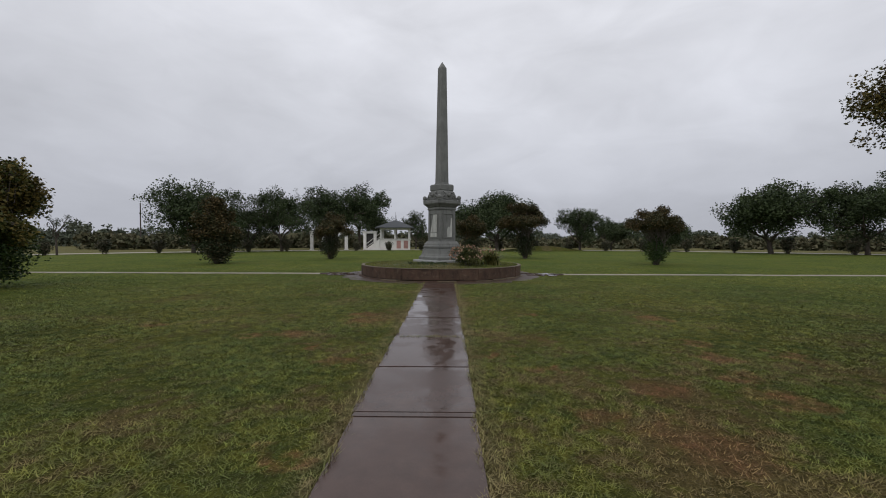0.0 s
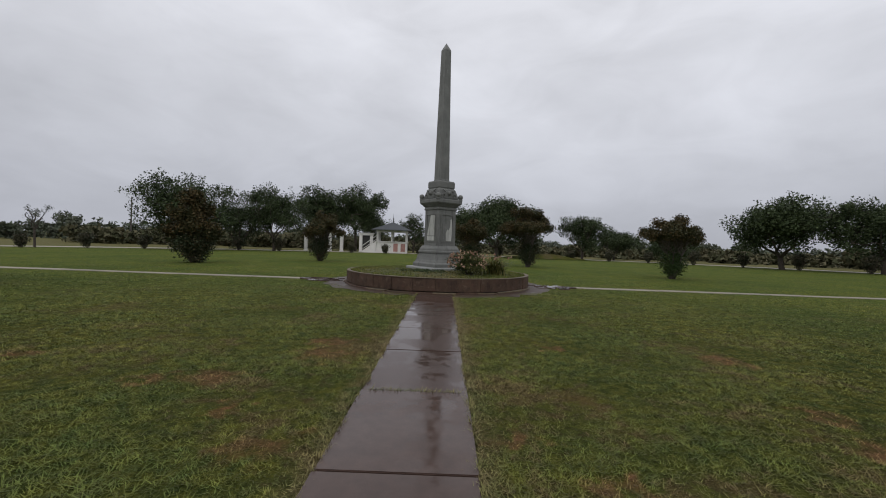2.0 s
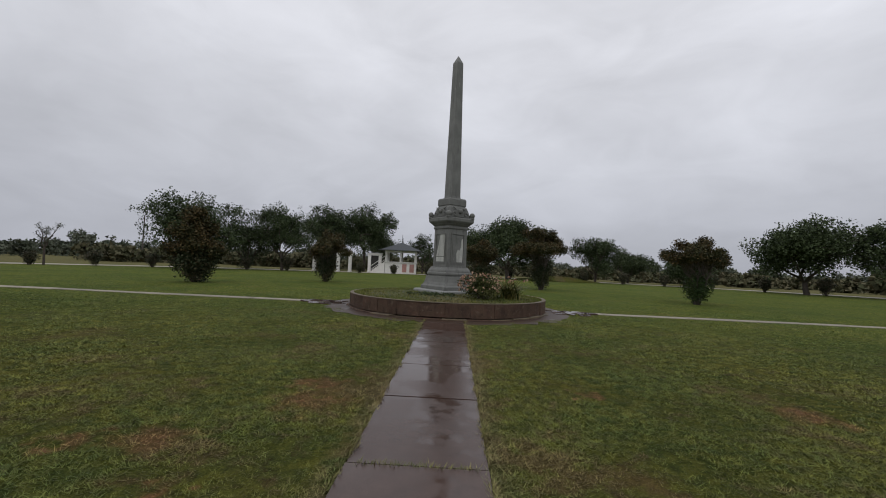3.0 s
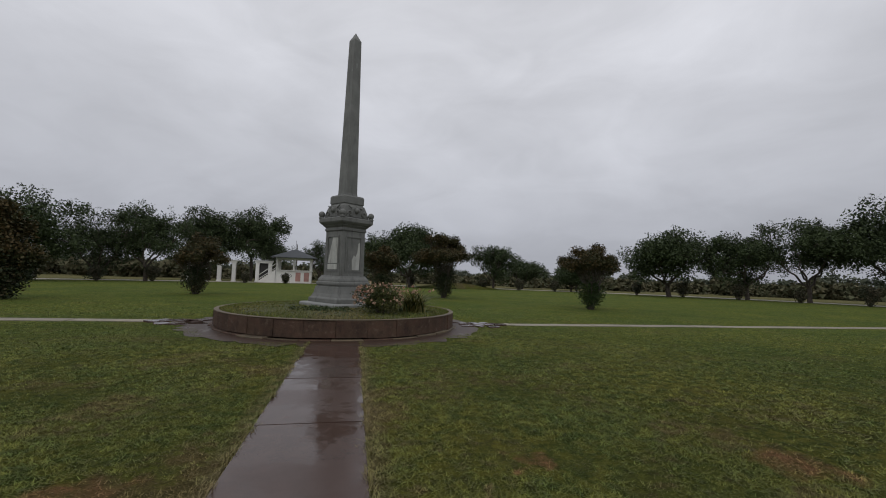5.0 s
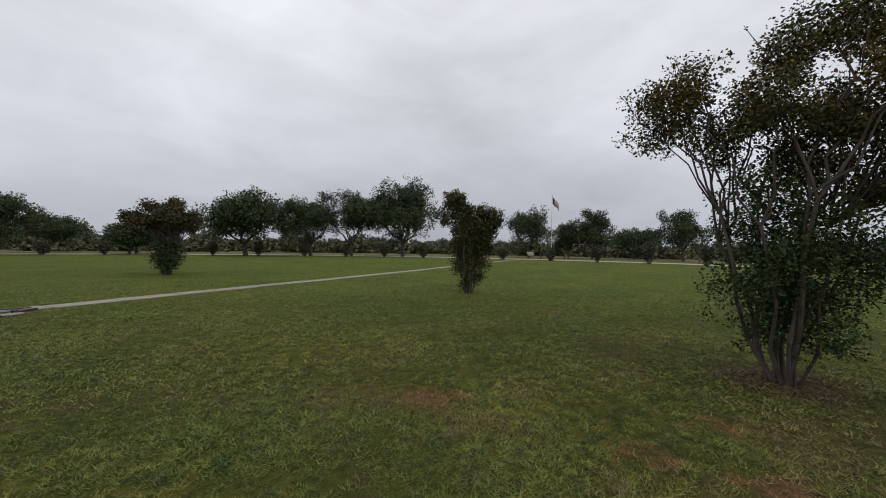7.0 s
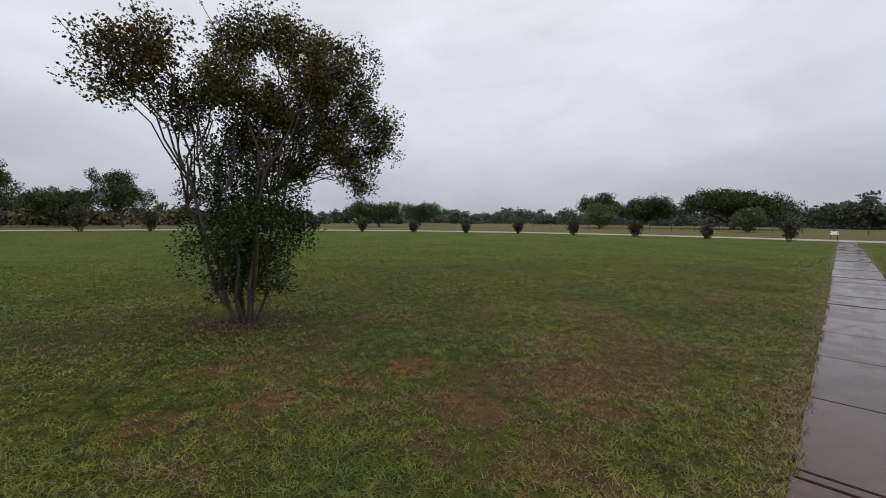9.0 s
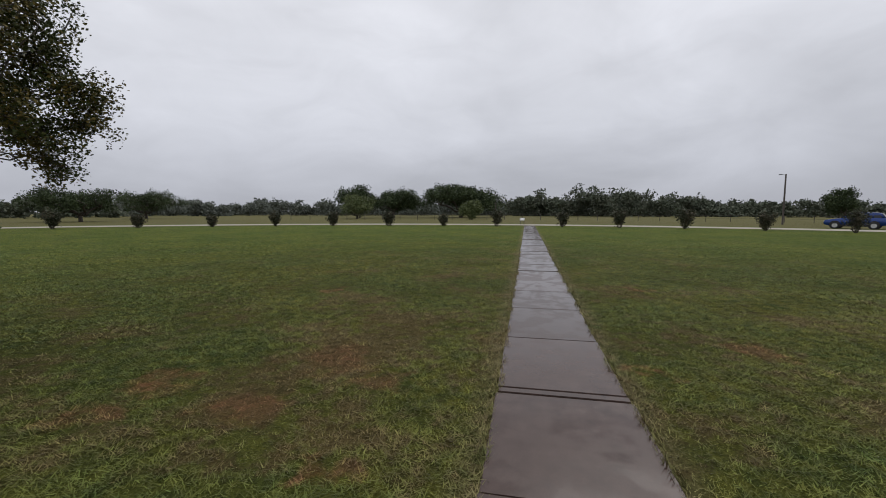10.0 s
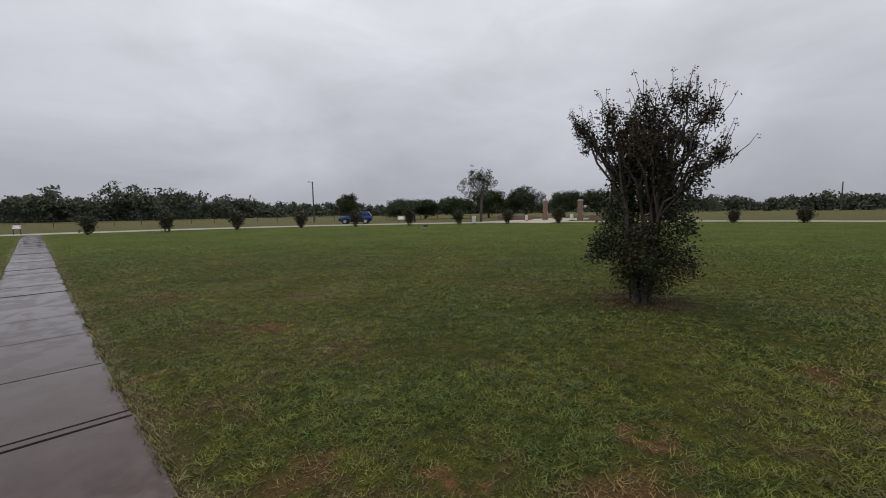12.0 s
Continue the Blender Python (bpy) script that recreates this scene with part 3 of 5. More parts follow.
for side in (-1, 1):
    for k in range(5):
        for q in range(3):
            x, y = 3.75 + 0.42 * k + rng.normal(0, 0.05), 21.15 + 0.46 * q + rng.normal(0, 0.05) - 0.04 * k
            if math.hypot(x, y - CY) > 3.85 and not (k == 4 and q == 0):
                flagstone(side * x, y, rng.uniform(0.20, 0.29), int(rng.integers(5, 8)))

# ---- round planter ----
planter = thing("planter", "round raised planter of brown stone slabs with a worn rim", "planter", pose(CX, CY, 0))
R_OUT, R_IN, N_ST = 3.68, 3.42, 30


def arc_block(r0, r1, a0, a1, z0, z1, steps=2, bevel=0.012):
    bm = bmesh.new()
    rows = []
    for i in range(steps + 1):
        a = a0 + (a1 - a0) * i / steps
        s, c = math.sin(a), math.cos(a)
        rows.append([bm.verts.new((r * s, r * c, z)) for r, z in ((r0, z0), (r1, z0), (r1, z1), (r0, z1))])
    for p, q in zip(rows, rows[1:]):
        for i in range(4):
            bm.faces.new((p[i], p[(i + 1) % 4], q[(i + 1) % 4], q[i]))
    bm.faces.new(list(reversed(rows[0])))
    bm.faces.new(rows[-1])
    bmesh.ops.recalc_face_normals(bm, faces=bm.faces)
    if bevel:
        bmesh.ops.bevel(bm, geom=[e for e in bm.edges if e.calc_face_angle(0) > 0.6], offset=bevel, segments=1, affect="EDGES")
    return bm


rng = np.random.default_rng(21)
for i in range(N_ST):
    a0, a1 = math.tau * i / N_ST, math.tau * (i + 1) / N_ST
    out = R_OUT + rng.normal(0, 0.012)
    cut = rng.uniform(0.13, 0.2)
    part("stone", arc_block(R_IN, out, a0 + 0.0007, a1 - 0.0007, 0.4 * cut + 0.003, 0.482 + rng.normal(0, 0.002), 2, 0.004), STONE, planter)
    part("footing_stone", arc_block(R_IN, R_OUT + 0.04 + abs(rng.normal(0, 0.06)), a0 + 0.03, a1 + 0.026, -0.04, 0.4 * cut - 0.004 - rng.uniform(0, 0.03), 2, 0.015), COPING if rng.uniform() < 0.3 else STONE, planter)
for i in range(12):
    a0, a1 = math.tau * i / 12 + 0.1, math.tau * (i + 1) / 12 + 0.1
    part("coping", arc_block(R_OUT - 0.13, R_OUT + 0.008, a0 + 0.001, a1 - 0.001, 0.486, 0.512, 5, 0.009), COPING, planter)
soil_v, soil_f = [(0, 0, 0.60)], []
for k, r in enumerate((0.9, 1.7, 2.5, 3.1, R_IN - 0.005)):
    for i in range(48):
        a = math.tau * i / 48
        soil_v.append((r * math.sin(a), r * math.cos(a), 0.60 - 0.035 * k + rng.normal(0, 0.012)))
for k in range(4):
    for i in range(48):
        soil_f.append((1 + k * 48 + i, 1 + k * 48 + (i + 1) % 48, 1 + (k + 1) * 48 + (i + 1) % 48, 1 + (k + 1) * 48 + i))
for i in range(0, 48):
    soil_f.append((0, 1 + i, 1 + (i + 1) % 48, 0))
soil_me = bpy.data.meshes.new("soil")
soil_me.from_pydata(soil_v, [], [f if f[0] != f[3] else f[:3] for f in soil_f])
soil_me.materials.append(SOIL)
bm = bmesh.new()
bm.from_mesh(soil_me)
bmesh.ops.recalc_face_normals(bm, faces=bm.faces)
bm.to_mesh(soil_me)
bm.free()
part("soil", soil_me, SOIL, planter, "weedy soil bed")

# ---- monument ----
MON_TURN = 38.0
mon = thing("monument", "weathered grey granite obelisk on a stepped pedestal", "monument", pose(0.02, CY, 0.445, 0, 0, MON_TURN))
mon.scale = (1.03, 1.03, 1.085)
part("footing", stack([(0.95, -0.05), (0.95, 0.20), (0.92, 0.235)], bevel=0.006), GRANITE_PALE, mon, "pale granite bottom step")
part("plinth", stack([(0.755, 0.237), (0.755, 0.345), (0.735, 0.372), (0.70, 0.40), (0.655, 0.50), (0.632, 0.60), (0.615, 0.70)], bevel=0.004), GRANITE, mon)
part("base_moulding", stack([(0.578, 0.702), (0.578, 0.735), (0.60, 0.75), (0.606, 0.79), (0.60, 0.83), (0.572, 0.85), (0.572, 0.885), (0.555, 0.93), (0.515, 0.985), (0.49, 1.03)], bevel=0.004), GRANITE, mon)
part("die", stack([(0.455, 1.032), (0.45, 1.06), (0.44, 2.30), (0.445, 2.36)], bevel=0.01), GRANITE, mon, "grey granite die with sunk panels")
part("necking", stack([(0.452, 2.362), (0.47, 2.385), (0.47, 2.43), (0.455, 2.445), (0.455, 2.475), (0.505, 2.52), (0.53, 2.56)], bevel=0.004), GRANITE, mon)
part("cornice", stack([(0.545, 2.562), (0.59, 2.61), (0.61, 2.64), (0.61, 2.745), (0.585, 2.765)], bevel=0.006), GRANITE, mon)
part("cap_block", stack([(0.50, 2.767), (0.50, 2.83), (0.46, 2.98), (0.405, 3.14), (0.365, 3.18), (0.365, 3.205), (0.385, 3.22), (0.385, 3.42), (0.355, 3.47)], bevel=0.006), GRANITE, mon)
part("shaft", stack([(0.222, 3.472), (0.222, 3.52), (0.215, 3.56), (0.140, 8.46), (0.0015, 8.74)], bevel=0.0), GRANITE, mon, "tapering grey granite shaft with a pointed tip")


def gable(parent, turn):
    """The low carved pediment on each side of the cap."""
    bm = bmesh.new()
    prof = [(-0.40, 2.80), (0.40, 2.80), (0.33, 2.92), (0.16, 3.04), (0.0, 3.09), (-0.16, 3.04), (-0.33, 2.92)]
    front = [bm.verts.new((x, -0.515, z)) for x, z in prof]
    back = [bm.verts.new((x, -0.38, z)) for x, z in prof]
    bm.faces.new(front)
    bm.faces.new(list(reversed(back)))
    for i in range(len(prof)):
        j = (i + 1) % len(prof)
        bm.faces.new((front[j], front[i], back[i], back[j]))
    bmesh.ops.recalc_face_normals(bm, faces=bm.faces)
    ob = part("pediment", bm, GRANITE, parent)
    ob.rotation_euler = (0, 0, radians(turn))
    rot = Matrix.Rotation(radians(turn), 4, "Z")
    bm = bmesh.new()
    bmesh.ops.create_uvsphere(bm, u_segments=14, v_segments=8, radius=0.085, matrix=Matrix.Translation((0, -0.53, 2.99)))
    part("boss", bm, GRANITE, parent).matrix_basis = rot
    for s in (-1, 1):
        segs = []
        for i in range(11):
            a0, a1 = i * 0.55, (i + 1) * 0.55
            r0, r1 = 0.1 - 0.008 * i, 0.1 - 0.008 * (i + 1)
            segs.append(((s * (0.26 + r0 * math.cos(a0)), -0.52, 2.88 + r0 * math.sin(a0)), (s * (0.26 + r1 * math.cos(a1)), -0.52, 2.88 + r1 * math.sin(a1)), 0.026, 0.024))
        segs.append(((s * 0.17, -0.50, 3.06), (s * 0.30, -0.49, 3.13), 0.035, 0.02))
        part("scroll", mesh_from("scroll", *tubes(segs, 6), GRANITE, True), GRANITE, parent).matrix_basis = rot
    return ob


def panel(parent, turn):
    """A framed panel on a face of the die, with a bleached upper field."""
    rot = Matrix.Rotation(radians(turn), 4, "Z")
    bm = bmesh.new()
    for x0, x1, z0, z1 in ((-0.31, -0.27, 1.16, 2.22), (0.27, 0.31, 1.16, 2.22), (-0.27, 0.27, 1.16, 1.20), (-0.27, 0.27, 2.18, 2.22)):
        box(x0, x1, -0.468, -0.43, z0, z1, 0.0, bm)
    fr = part("panel_frame", bm, GRANITE, parent)
    fr.matrix_basis = rot
    # the limewash has come away in irregular fields, more on some faces than others
    if turn in (270, 90):
        fields = [[(-0.25, 1.40), (0.235, 1.40), (0.235, 2.12), (0.20, 2.165), (-0.02, 2.165), (-0.12, 1.80)], [(-0.25, 1.215), (0.235, 1.215), (0.235, 1.375), (-0.25, 1.375)]]
    else:
        fields = [[(-0.03, 1.21), (0.23, 1.21), (0.25, 1.60), (0.24, 2.05), (0.17, 2.0), (0.15, 1.72), (0.08, 1.60), (0.02, 1.66), (-0.05, 1.50)]]
    for outline in fields:
        bm = bmesh.new()
        front = [bm.verts.new((x, -0.4585, z)) for x, z in outline]
        back = [bm.verts.new((x, -0.43, z)) for x, z in outline]
        bm.faces.new(front)
        bm.faces.new(list(reversed(back)))
        for i in range(len(outline)):
            j = (i + 1) % len(outline)
            bm.faces.new((front[j], front[i], back[i], back[j]))
        bmesh.ops.recalc_face_normals(bm, faces=bm.faces)
        part("panel_field", bm, LIME, parent, "bleached pale stone panel").matrix_basis = rot


for q in range(4):
    gable(mon, 90 * q)
    panel(mon, 90 * q)
    a = radians(45 + 90 * q)
    bm = bmesh.new()
    bmesh.ops.create_uvsphere(bm, u_segments=16, v_segments=10, radius=0.1)
    for f in bm.faces:
        f.smooth = True
    s = part("ball", bm, GRANITE, mon)
    s.location = (0.555 * 1.414 * math.cos(a), 0.555 * 1.414 * math.sin(a), 2.752 + 0.13)
    bm = stack([(0.085, 2.752), (0.085, 2.79), (0.04, 2.82), (0.05, 2.835)], 10, 0, 0, None, 0.555 * 1.414 * math.cos(a), 0.555 * 1.414 * math.sin(a))
    part("ball_pedestal", bm, GRANITE, mon)

# ---- plants in the planter ----


def rose_bush(x, y, z):
    rng = np.random.default_rng(33)
    ob = thing("rose_bush", "rounded bush with fading pale pink flowers on the planter", "bush", pose(x, y, z))
    stems = []
    for i in range(14):
        a = rng.uniform(0, math.tau)
        tip = (0.5 * math.cos(a) * rng.uniform(0.3, 1), 0.45 * math.sin(a) * rng.uniform(0.3, 1), rng.uniform(0.45, 0.9))
        stems += limb(rng, (0.05 * math.cos(a), 0.05 * math.sin(a), -0.03), tip, 0.012, 0.004)
    part("stem", mesh_from("stem", *tubes(stems, 5), BARK, True), BARK, ob)
    lobe = (-0.06, 0, 0.46, 0.68, 0.52, 0.44)
    part("foliage", leaves(rng, in_lobe(rng, lobe, 380, 0.35), 14, 0.055, 0.06, LEAF_ROSE, "foliage"), LEAF_ROSE, ob)
    c = in_lobe(rng, (-0.06, 0, 0.48, 0.70, 0.54, 0.46), 210, 0.9)
    c = c[c[:, 2] > 0.3]
    part("bloom", leaves(rng, c, 8, 0.022, 0.045, PETAL, "flowers", slim=0.9), PETAL, ob, "pale pink fading flower heads")["kind"] = "stuff"
    return ob


def lily_clump(x, y, z):
    rng = np.random.default_rng(34)
    ob = thing("daylily", "arching yellow-green strap leaves with a few flower stalks", "plant", pose(x, y, z))
    verts, faces, tone = [], [], []
    for i in range(300):
        a, ln, w = rng.uniform(0, math.tau), rng.uniform(0.65, 1.2), rng.uniform(0.015, 0.025)
        b = rng.normal(0, 0.14, 2)
        d, s = np.array([math.cos(a), math.sin(a)]), np.array([-math.sin(a), math.cos(a)])
        lean, tn = rng.uniform(0.45, 1.05), rng.uniform(0, 1)
        for k in range(5):
            t = k / 4
            c = b + d * ln * lean * t ** 1.4
            zz = ln * (1.15 * t - 0.75 * lean * t * t) - 0.02
            ww = w * (1 - 0.85 * t)
            verts += [(c[0] + s[0] * ww, c[1] + s[1] * ww, zz), (c[0] - s[0] * ww, c[1] - s[1] * ww, zz)]
            tone += [tn, tn]
        base = len(verts) - 10
        faces += [(base + 2 * k, base + 2 * k + 1, base + 2 * k + 3, base + 2 * k + 2) for k in range(4)]
    part("leaf_fan", mesh_from("leaf_fan", verts, faces, LEAF_LILY, tone=tone), LEAF_LILY, ob)
    c = np.array([[rng.normal(0, 0.2), rng.normal(0, 0.15), rng.uniform(0.55, 0.8)] for _ in range(16)])
    for one in c:
        part("flower", leaves(rng, one[None], 8, 0.02, 0.06, PETAL, "flower", slim=0.8), PETAL, ob)
    return ob


rose_bush(1.2, 19.55, 0.50)
lily_clump(2.2, 20.35, 0.50)
rng = np.random.default_rng(35)
spots = [(r * math.cos(a), r * math.sin(a), 0.58 - 0.03 * r) for r, a in zip(np.sqrt(rng.uniform(0.05, 1, 620)) * 3.2, rng.uniform(0, math.tau, 620))]
w = part("bed_weeds", leaves(rng, np.array(spots) + (CX, CY, 0.01), 18, (0.12, 0.12, 0.03), 0.055, LEAF_LILY, "bed_weeds"), LEAF_LILY)
tagged(w, "low green weeds and clover covering the planter bed", "weeds", kind="stuff")
spots = [(rng.normal(-0.45, 0.55), rng.normal(-1.5, 0.3), 0.575) for _ in range(60)]
w = part("clover_patch", leaves(rng, np.array(spots) + (CX, CY, 0.02), 22, (0.09, 0.09, 0.04), 0.06, LEAF_OAK, "clover_patch"), LEAF_OAK)
tagged(w, "thick patch of dark green clover before the monument", "weeds", kind="stuff")



def bed_grass(seed, n):
    """Short grass that has taken over the planting bed."""
    rng = np.random.default_rng(seed)
    r, a = np.sqrt(rng.uniform(0.02, 1, n)) * 3.54, rng.uniform(0, math.tau, n)
    x, y = CX + r * np.sin(a), CY + r * np.cos(a)
    z = np.maximum(0.595 - 0.036 * r, 0.485)
    b, h = rng.uniform(0, math.tau, n), rng.uniform(0.03, 0.10, n)
    w, reach = rng.uniform(0.006, 0.012, n), h * rng.uniform(0.2, 1.0, n)
    p0 = np.stack([x - np.cos(b) * w, y - np.sin(b) * w, z - 0.03], 1)
    p1 = np.stack([x + np.cos(b) * w, y + np.sin(b) * w, z - 0.03], 1)
    p2 = np.stack([x - np.sin(b) * reach, y + np.cos(b) * reach, z + h], 1)
    tri = np.stack([p0, p1, p2], 1).reshape(-1, 3)
    me = mesh_from("bed_grass", tri, np.arange(3 * n).reshape(-1, 3), BLADE, tone=np.repeat(np.clip(rng.normal(0.5, 0.2, n), 0, 1), 3))
    return tagged(part("bed_grass", me, BLADE), "short green grass growing over the planter bed", "grass", kind="stuff")


bed_grass(36, 30000)

# ---- shrubs and trees ----


def crape_myrtle(name, label, m, height, width, seed, upper, lower, leaf=0.075, dense=1.0, lobes=None, spikes=0, skirt=(1.0, 0.42), stems=9, low=0.58, bark=None, thick=1.0, per=24, puff=1.2, slim=0.6, foot_lobes=None, vase=False):
    """A many-stemmed small tree: fan of bare stems, loose crown of clumps, leafy suckers round the foot."""
    bark = bark or BARK_PALE
    rng = np.random.default_rng(seed)
    ob = thing(name, label, "small tree", m, group="crape myrtles on the lawn")
    if lobes is None:
        lobes = []
        for i in range(9):
            a = math.tau * i / 9 + rng.uniform(-0.3, 0.3)
            rr = width * rng.uniform(0.16, 0.34)
            lobes.append((rr * math.cos(a), rr * math.sin(a), height * rng.uniform(low, 0.80), width * rng.uniform(0.11, 0.20), width * rng.uniform(0.11, 0.20), height * rng.uniform(0.08, 0.13)))
        if vase:
            lobes = [(1.22 * x, 1.22 * y, z + 0.03 * height, rx, ry, 0.85 * rz) for x, y, z, rx, ry, rz in lobes]
            lobes.append((0, 0, height * 0.82, width * 0.2, width * 0.2, height * 0.1))
        else:
            lobes.append((0, 0, height * 0.74, width * 0.24, width * 0.24, height * 0.22))
            lobes.append((0, 0, height * 0.52, width * 0.2, width * 0.2, height * 0.2))
        for i in range(5):
            a = rng.uniform(0, math.tau)
            d = rng.uniform(0.0, 0.28)
            lobes.append((width * d * math.cos(a), width * d * math.sin(a), height * rng.uniform(0.84, 0.98) - 0.5 * d * height * 0.3, width * 0.09, width * 0.09, height * 0.07))
    sets = [[] for _ in range(stems)]
    forks = []
    for i in range(stems):
        a = math.tau * i / stems + rng.uniform(-0.3, 0.3)
        foot = (rng.uniform(0.05, 0.17) * math.cos(a), rng.uniform(0.05, 0.17) * math.sin(a), -0.05)
        mid = (width * 0.13 * math.cos(a) * rng.uniform(0.5, 1.3), width * 0.13 * math.sin(a) * rng.uniform(0.5, 1.3), height * rng.uniform(0.34, 0.46))
        r = thick * rng.uniform(0.022, 0.04) * height / 4
        sets[i] += limb(rng, foot, mid, r * 1.25, r * 0.85, 0.05)
        forks.append((np.array(mid), r * 0.85, i))
    clumps = []
    for lobe in lobes:
        vol = lobe[3] * lobe[4] * lobe[5]
        c = in_lobe(rng, lobe, max(10, int(190 * dense * (vol ** 0.66))), 0.30)
        clumps.append(c)
        centre = np.array(lobe[:3])
        order = sorted(forks, key=lambda f: np.linalg.norm((f[0] - centre)[:2]))
        for f, r, i in order[:3]:
            mid = centre + rng.normal(0, 0.25, 3) * np.array(lobe[3:])
            sets[i] += limb(rng, f, mid, r * 0.8, r * 0.4, 0.09, 5, 0.1)
            for t in c[rng.choice(len(c), min(12 if puff > 1.2 else 7, len(c)), replace=False)]:
                sets[i] += limb(rng, mid, t, r * 0.36, r * 0.08, 0.14, 3)
    for s in sets:
        part("stem", mesh_from("stem", *tubes(s, 6), bark, True), bark, ob)
    clumps = np.concatenate(clumps)
    part("crown", leaves(rng, clumps, per, leaf * puff, leaf, upper, slim=slim), upper, ob)
    sk_w, sk_h = skirt[0], skirt[1] * height
    low = np.concatenate([in_lobe(rng, (0, 0, sk_h * 0.62, sk_w * 0.55, sk_w * 0.55, sk_h * 0.52), int(95 * sk_w * max(dense, 1.6 if leaf < 0.09 else dense)) + 20, 0.45), in_lobe(rng, (0, 0, sk_h * 0.3, sk_w * 0.3, sk_w * 0.3, sk_h * 0.24), int(22 * dense) + 8, 0.5)])
    if foot_lobes:
        low = np.concatenate([in_lobe(rng, lobe, int(300 * (lobe[3] * lobe[4] * lobe[5]) ** 0.66), 0.35) for lobe in foot_lobes])
    part("foot_foliage", leaves(rng, low, 32, max(leaf, 0.055) * 1.6, max(leaf, 0.055) * 0.92, lower), lower, ob, "leafy suckers round the foot")
    if spikes:
        top = clumps[clumps[:, 2] > height * 0.6]
        pick = top[rng.choice(len(top), min(spikes, len(top)), replace=False)]
        segs = []
        heads = []
        for t in pick:
            e = t + np.array([rng.normal(0, 0.1) + 0.1 * t[0], rng.normal(0, 0.1) + 0.1 * t[1], rng.uniform(0.15, 0.42)])
            segs += limb(rng, t - (0, 0, 0.15), e, 0.008, 0.0035, 0.05, 3)
            heads.append(e - (0, 0, 0.05))
        part("twig_spray", mesh_from("bare_twigs", *tubes(segs, 4), BARK, True), BARK, ob, "thin bare twigs at the top")["kind"] = "stuff"
        part("dry_bloom", leaves(rng, np.array(heads), 7, 0.03, 0.035, LEAF_DARK, "seed_heads"), LEAF_DARK, ob, "dry seed heads on the top twigs")["kind"] = "stuff"
    return ob


# the big tree, clump by clump: how far to its south side, how far back, height, radius
CROWN = [(-1.37, -0.5, 3.55, 0.52), (-1.05, -0.9, 3.85, 0.40), (-0.65, -0.3, 3.15, 0.42), (0.0, 0.3, 4.40, 0.46), (0.5, -0.4, 4.45, 0.48), (1.08, 0.2, 4.52, 0.46), (1.55, -0.4, 4.15, 0.46),
         (1.95, 0.3, 3.78, 0.42), (2.1, -0.3, 3.20, 0.42), (2.3, 0.1, 2.85, 0.30), (1.65, 0.7, 3.35, 0.46), (1.1, -0.8, 3.72, 0.46), (0.45, 0.8, 3.70, 0.44), (-0.05, -0.9, 3.40, 0.42),
         (1.8, 0.0, 2.62, 0.40), (2.0, 0.3, 2.25, 0.28), (1.35, -0.5, 2.72, 0.38), (0.3, 0.5, 2.78, 0.40),
         (0.95, 0.2, 3.20, 0.46), (0.5, -0.4, 3.15, 0.40), (0.9, -0.1, 2.45, 0.36), (-0.35, -0.1, 3.60, 0.34), (0.05, -0.2, 2.85, 0.34), (1.3, 0.5, 3.95, 0.44)]
LOW = [(-0.22, -0.3, 2.40, 0.46), (-0.28, 0.2, 1.85, 0.55), (0.35, -0.2, 1.92, 0.52), (-0.33, -0.2, 1.2, 0.50), (0.28, 0.2, 1.28, 0.54), (0.78, 0.0, 1.42, 0.34), (-0.12, 0.1, 0.62, 0.34),
       (0.40, -0.1, 0.70, 0.34), (0.0, -0.5, 1.5, 0.42), (0.1, 0.5, 1.0, 0.40)]


def facing(rows):
    """Those clumps as egg-shaped lobes, seen from the walkway."""
    return [(-0.3255 * side + 0.9455 * deep, -0.9455 * side - 0.3255 * deep, z, 1.12 * r, 1.12 * r, 1.0 * r) for side, deep, z, r in rows]


FOOT = [(0.0, 0.0, 1.15, 0.60), (0.0, 0.0, 0.72, 0.50), (-0.62, 0.1, 1.05, 0.40), (-0.85, -0.1, 0.92, 0.22), (0.5, 0.0, 0.78, 0.38), (0.78, 0.2, 0.66, 0.20), (0.62, -0.1, 1.32, 0.32), (0.0, 0.5, 0.9, 0.45), (0.0, -0.5, 0.95, 0.45),
        (-0.4, 0.0, 1.62, 0.42), (0.5, 0.2, 1.85, 0.40), (0.82, 0.0, 2.05, 0.24), (0.0, 0.0, 1.95, 0.48), (0.05, 0.0, 0.36, 0.32), (-0.2, -0.25, 0.45, 0.24), (0.3, -0.2, 0.42, 0.26), (0.0, 0.0, 2.45, 0.42)]
SPIKY = [(0.0, 0.0, 2.55, 0.56), (-0.3, 0.2, 2.3, 0.45), (0.35, -0.2, 2.3, 0.42), (-0.25, 0.0, 3.0, 0.46), (0.3, 0.1, 2.95, 0.44), (0.05, 0.0, 3.35, 0.36), (0.55, -0.2, 3.4, 0.30), (0.95, 0.1, 3.2, 0.30), (0.75, 0.3, 2.85, 0.30), (1.2, 0.0, 2.6, 0.22),
         (0.85, -0.2, 2.4, 0.26), (-0.65, 0.1, 2.75, 0.30), (-0.95, 0.0, 2.95, 0.20), (-1.12, 0.1, 3.22, 0.17), (-0.55, -0.3, 3.25, 0.22), (0.0, 0.6, 2.8, 0.36), (0.0, -0.6, 2.8, 0.36), (0.1, 0.0, 1.95, 0.50)]


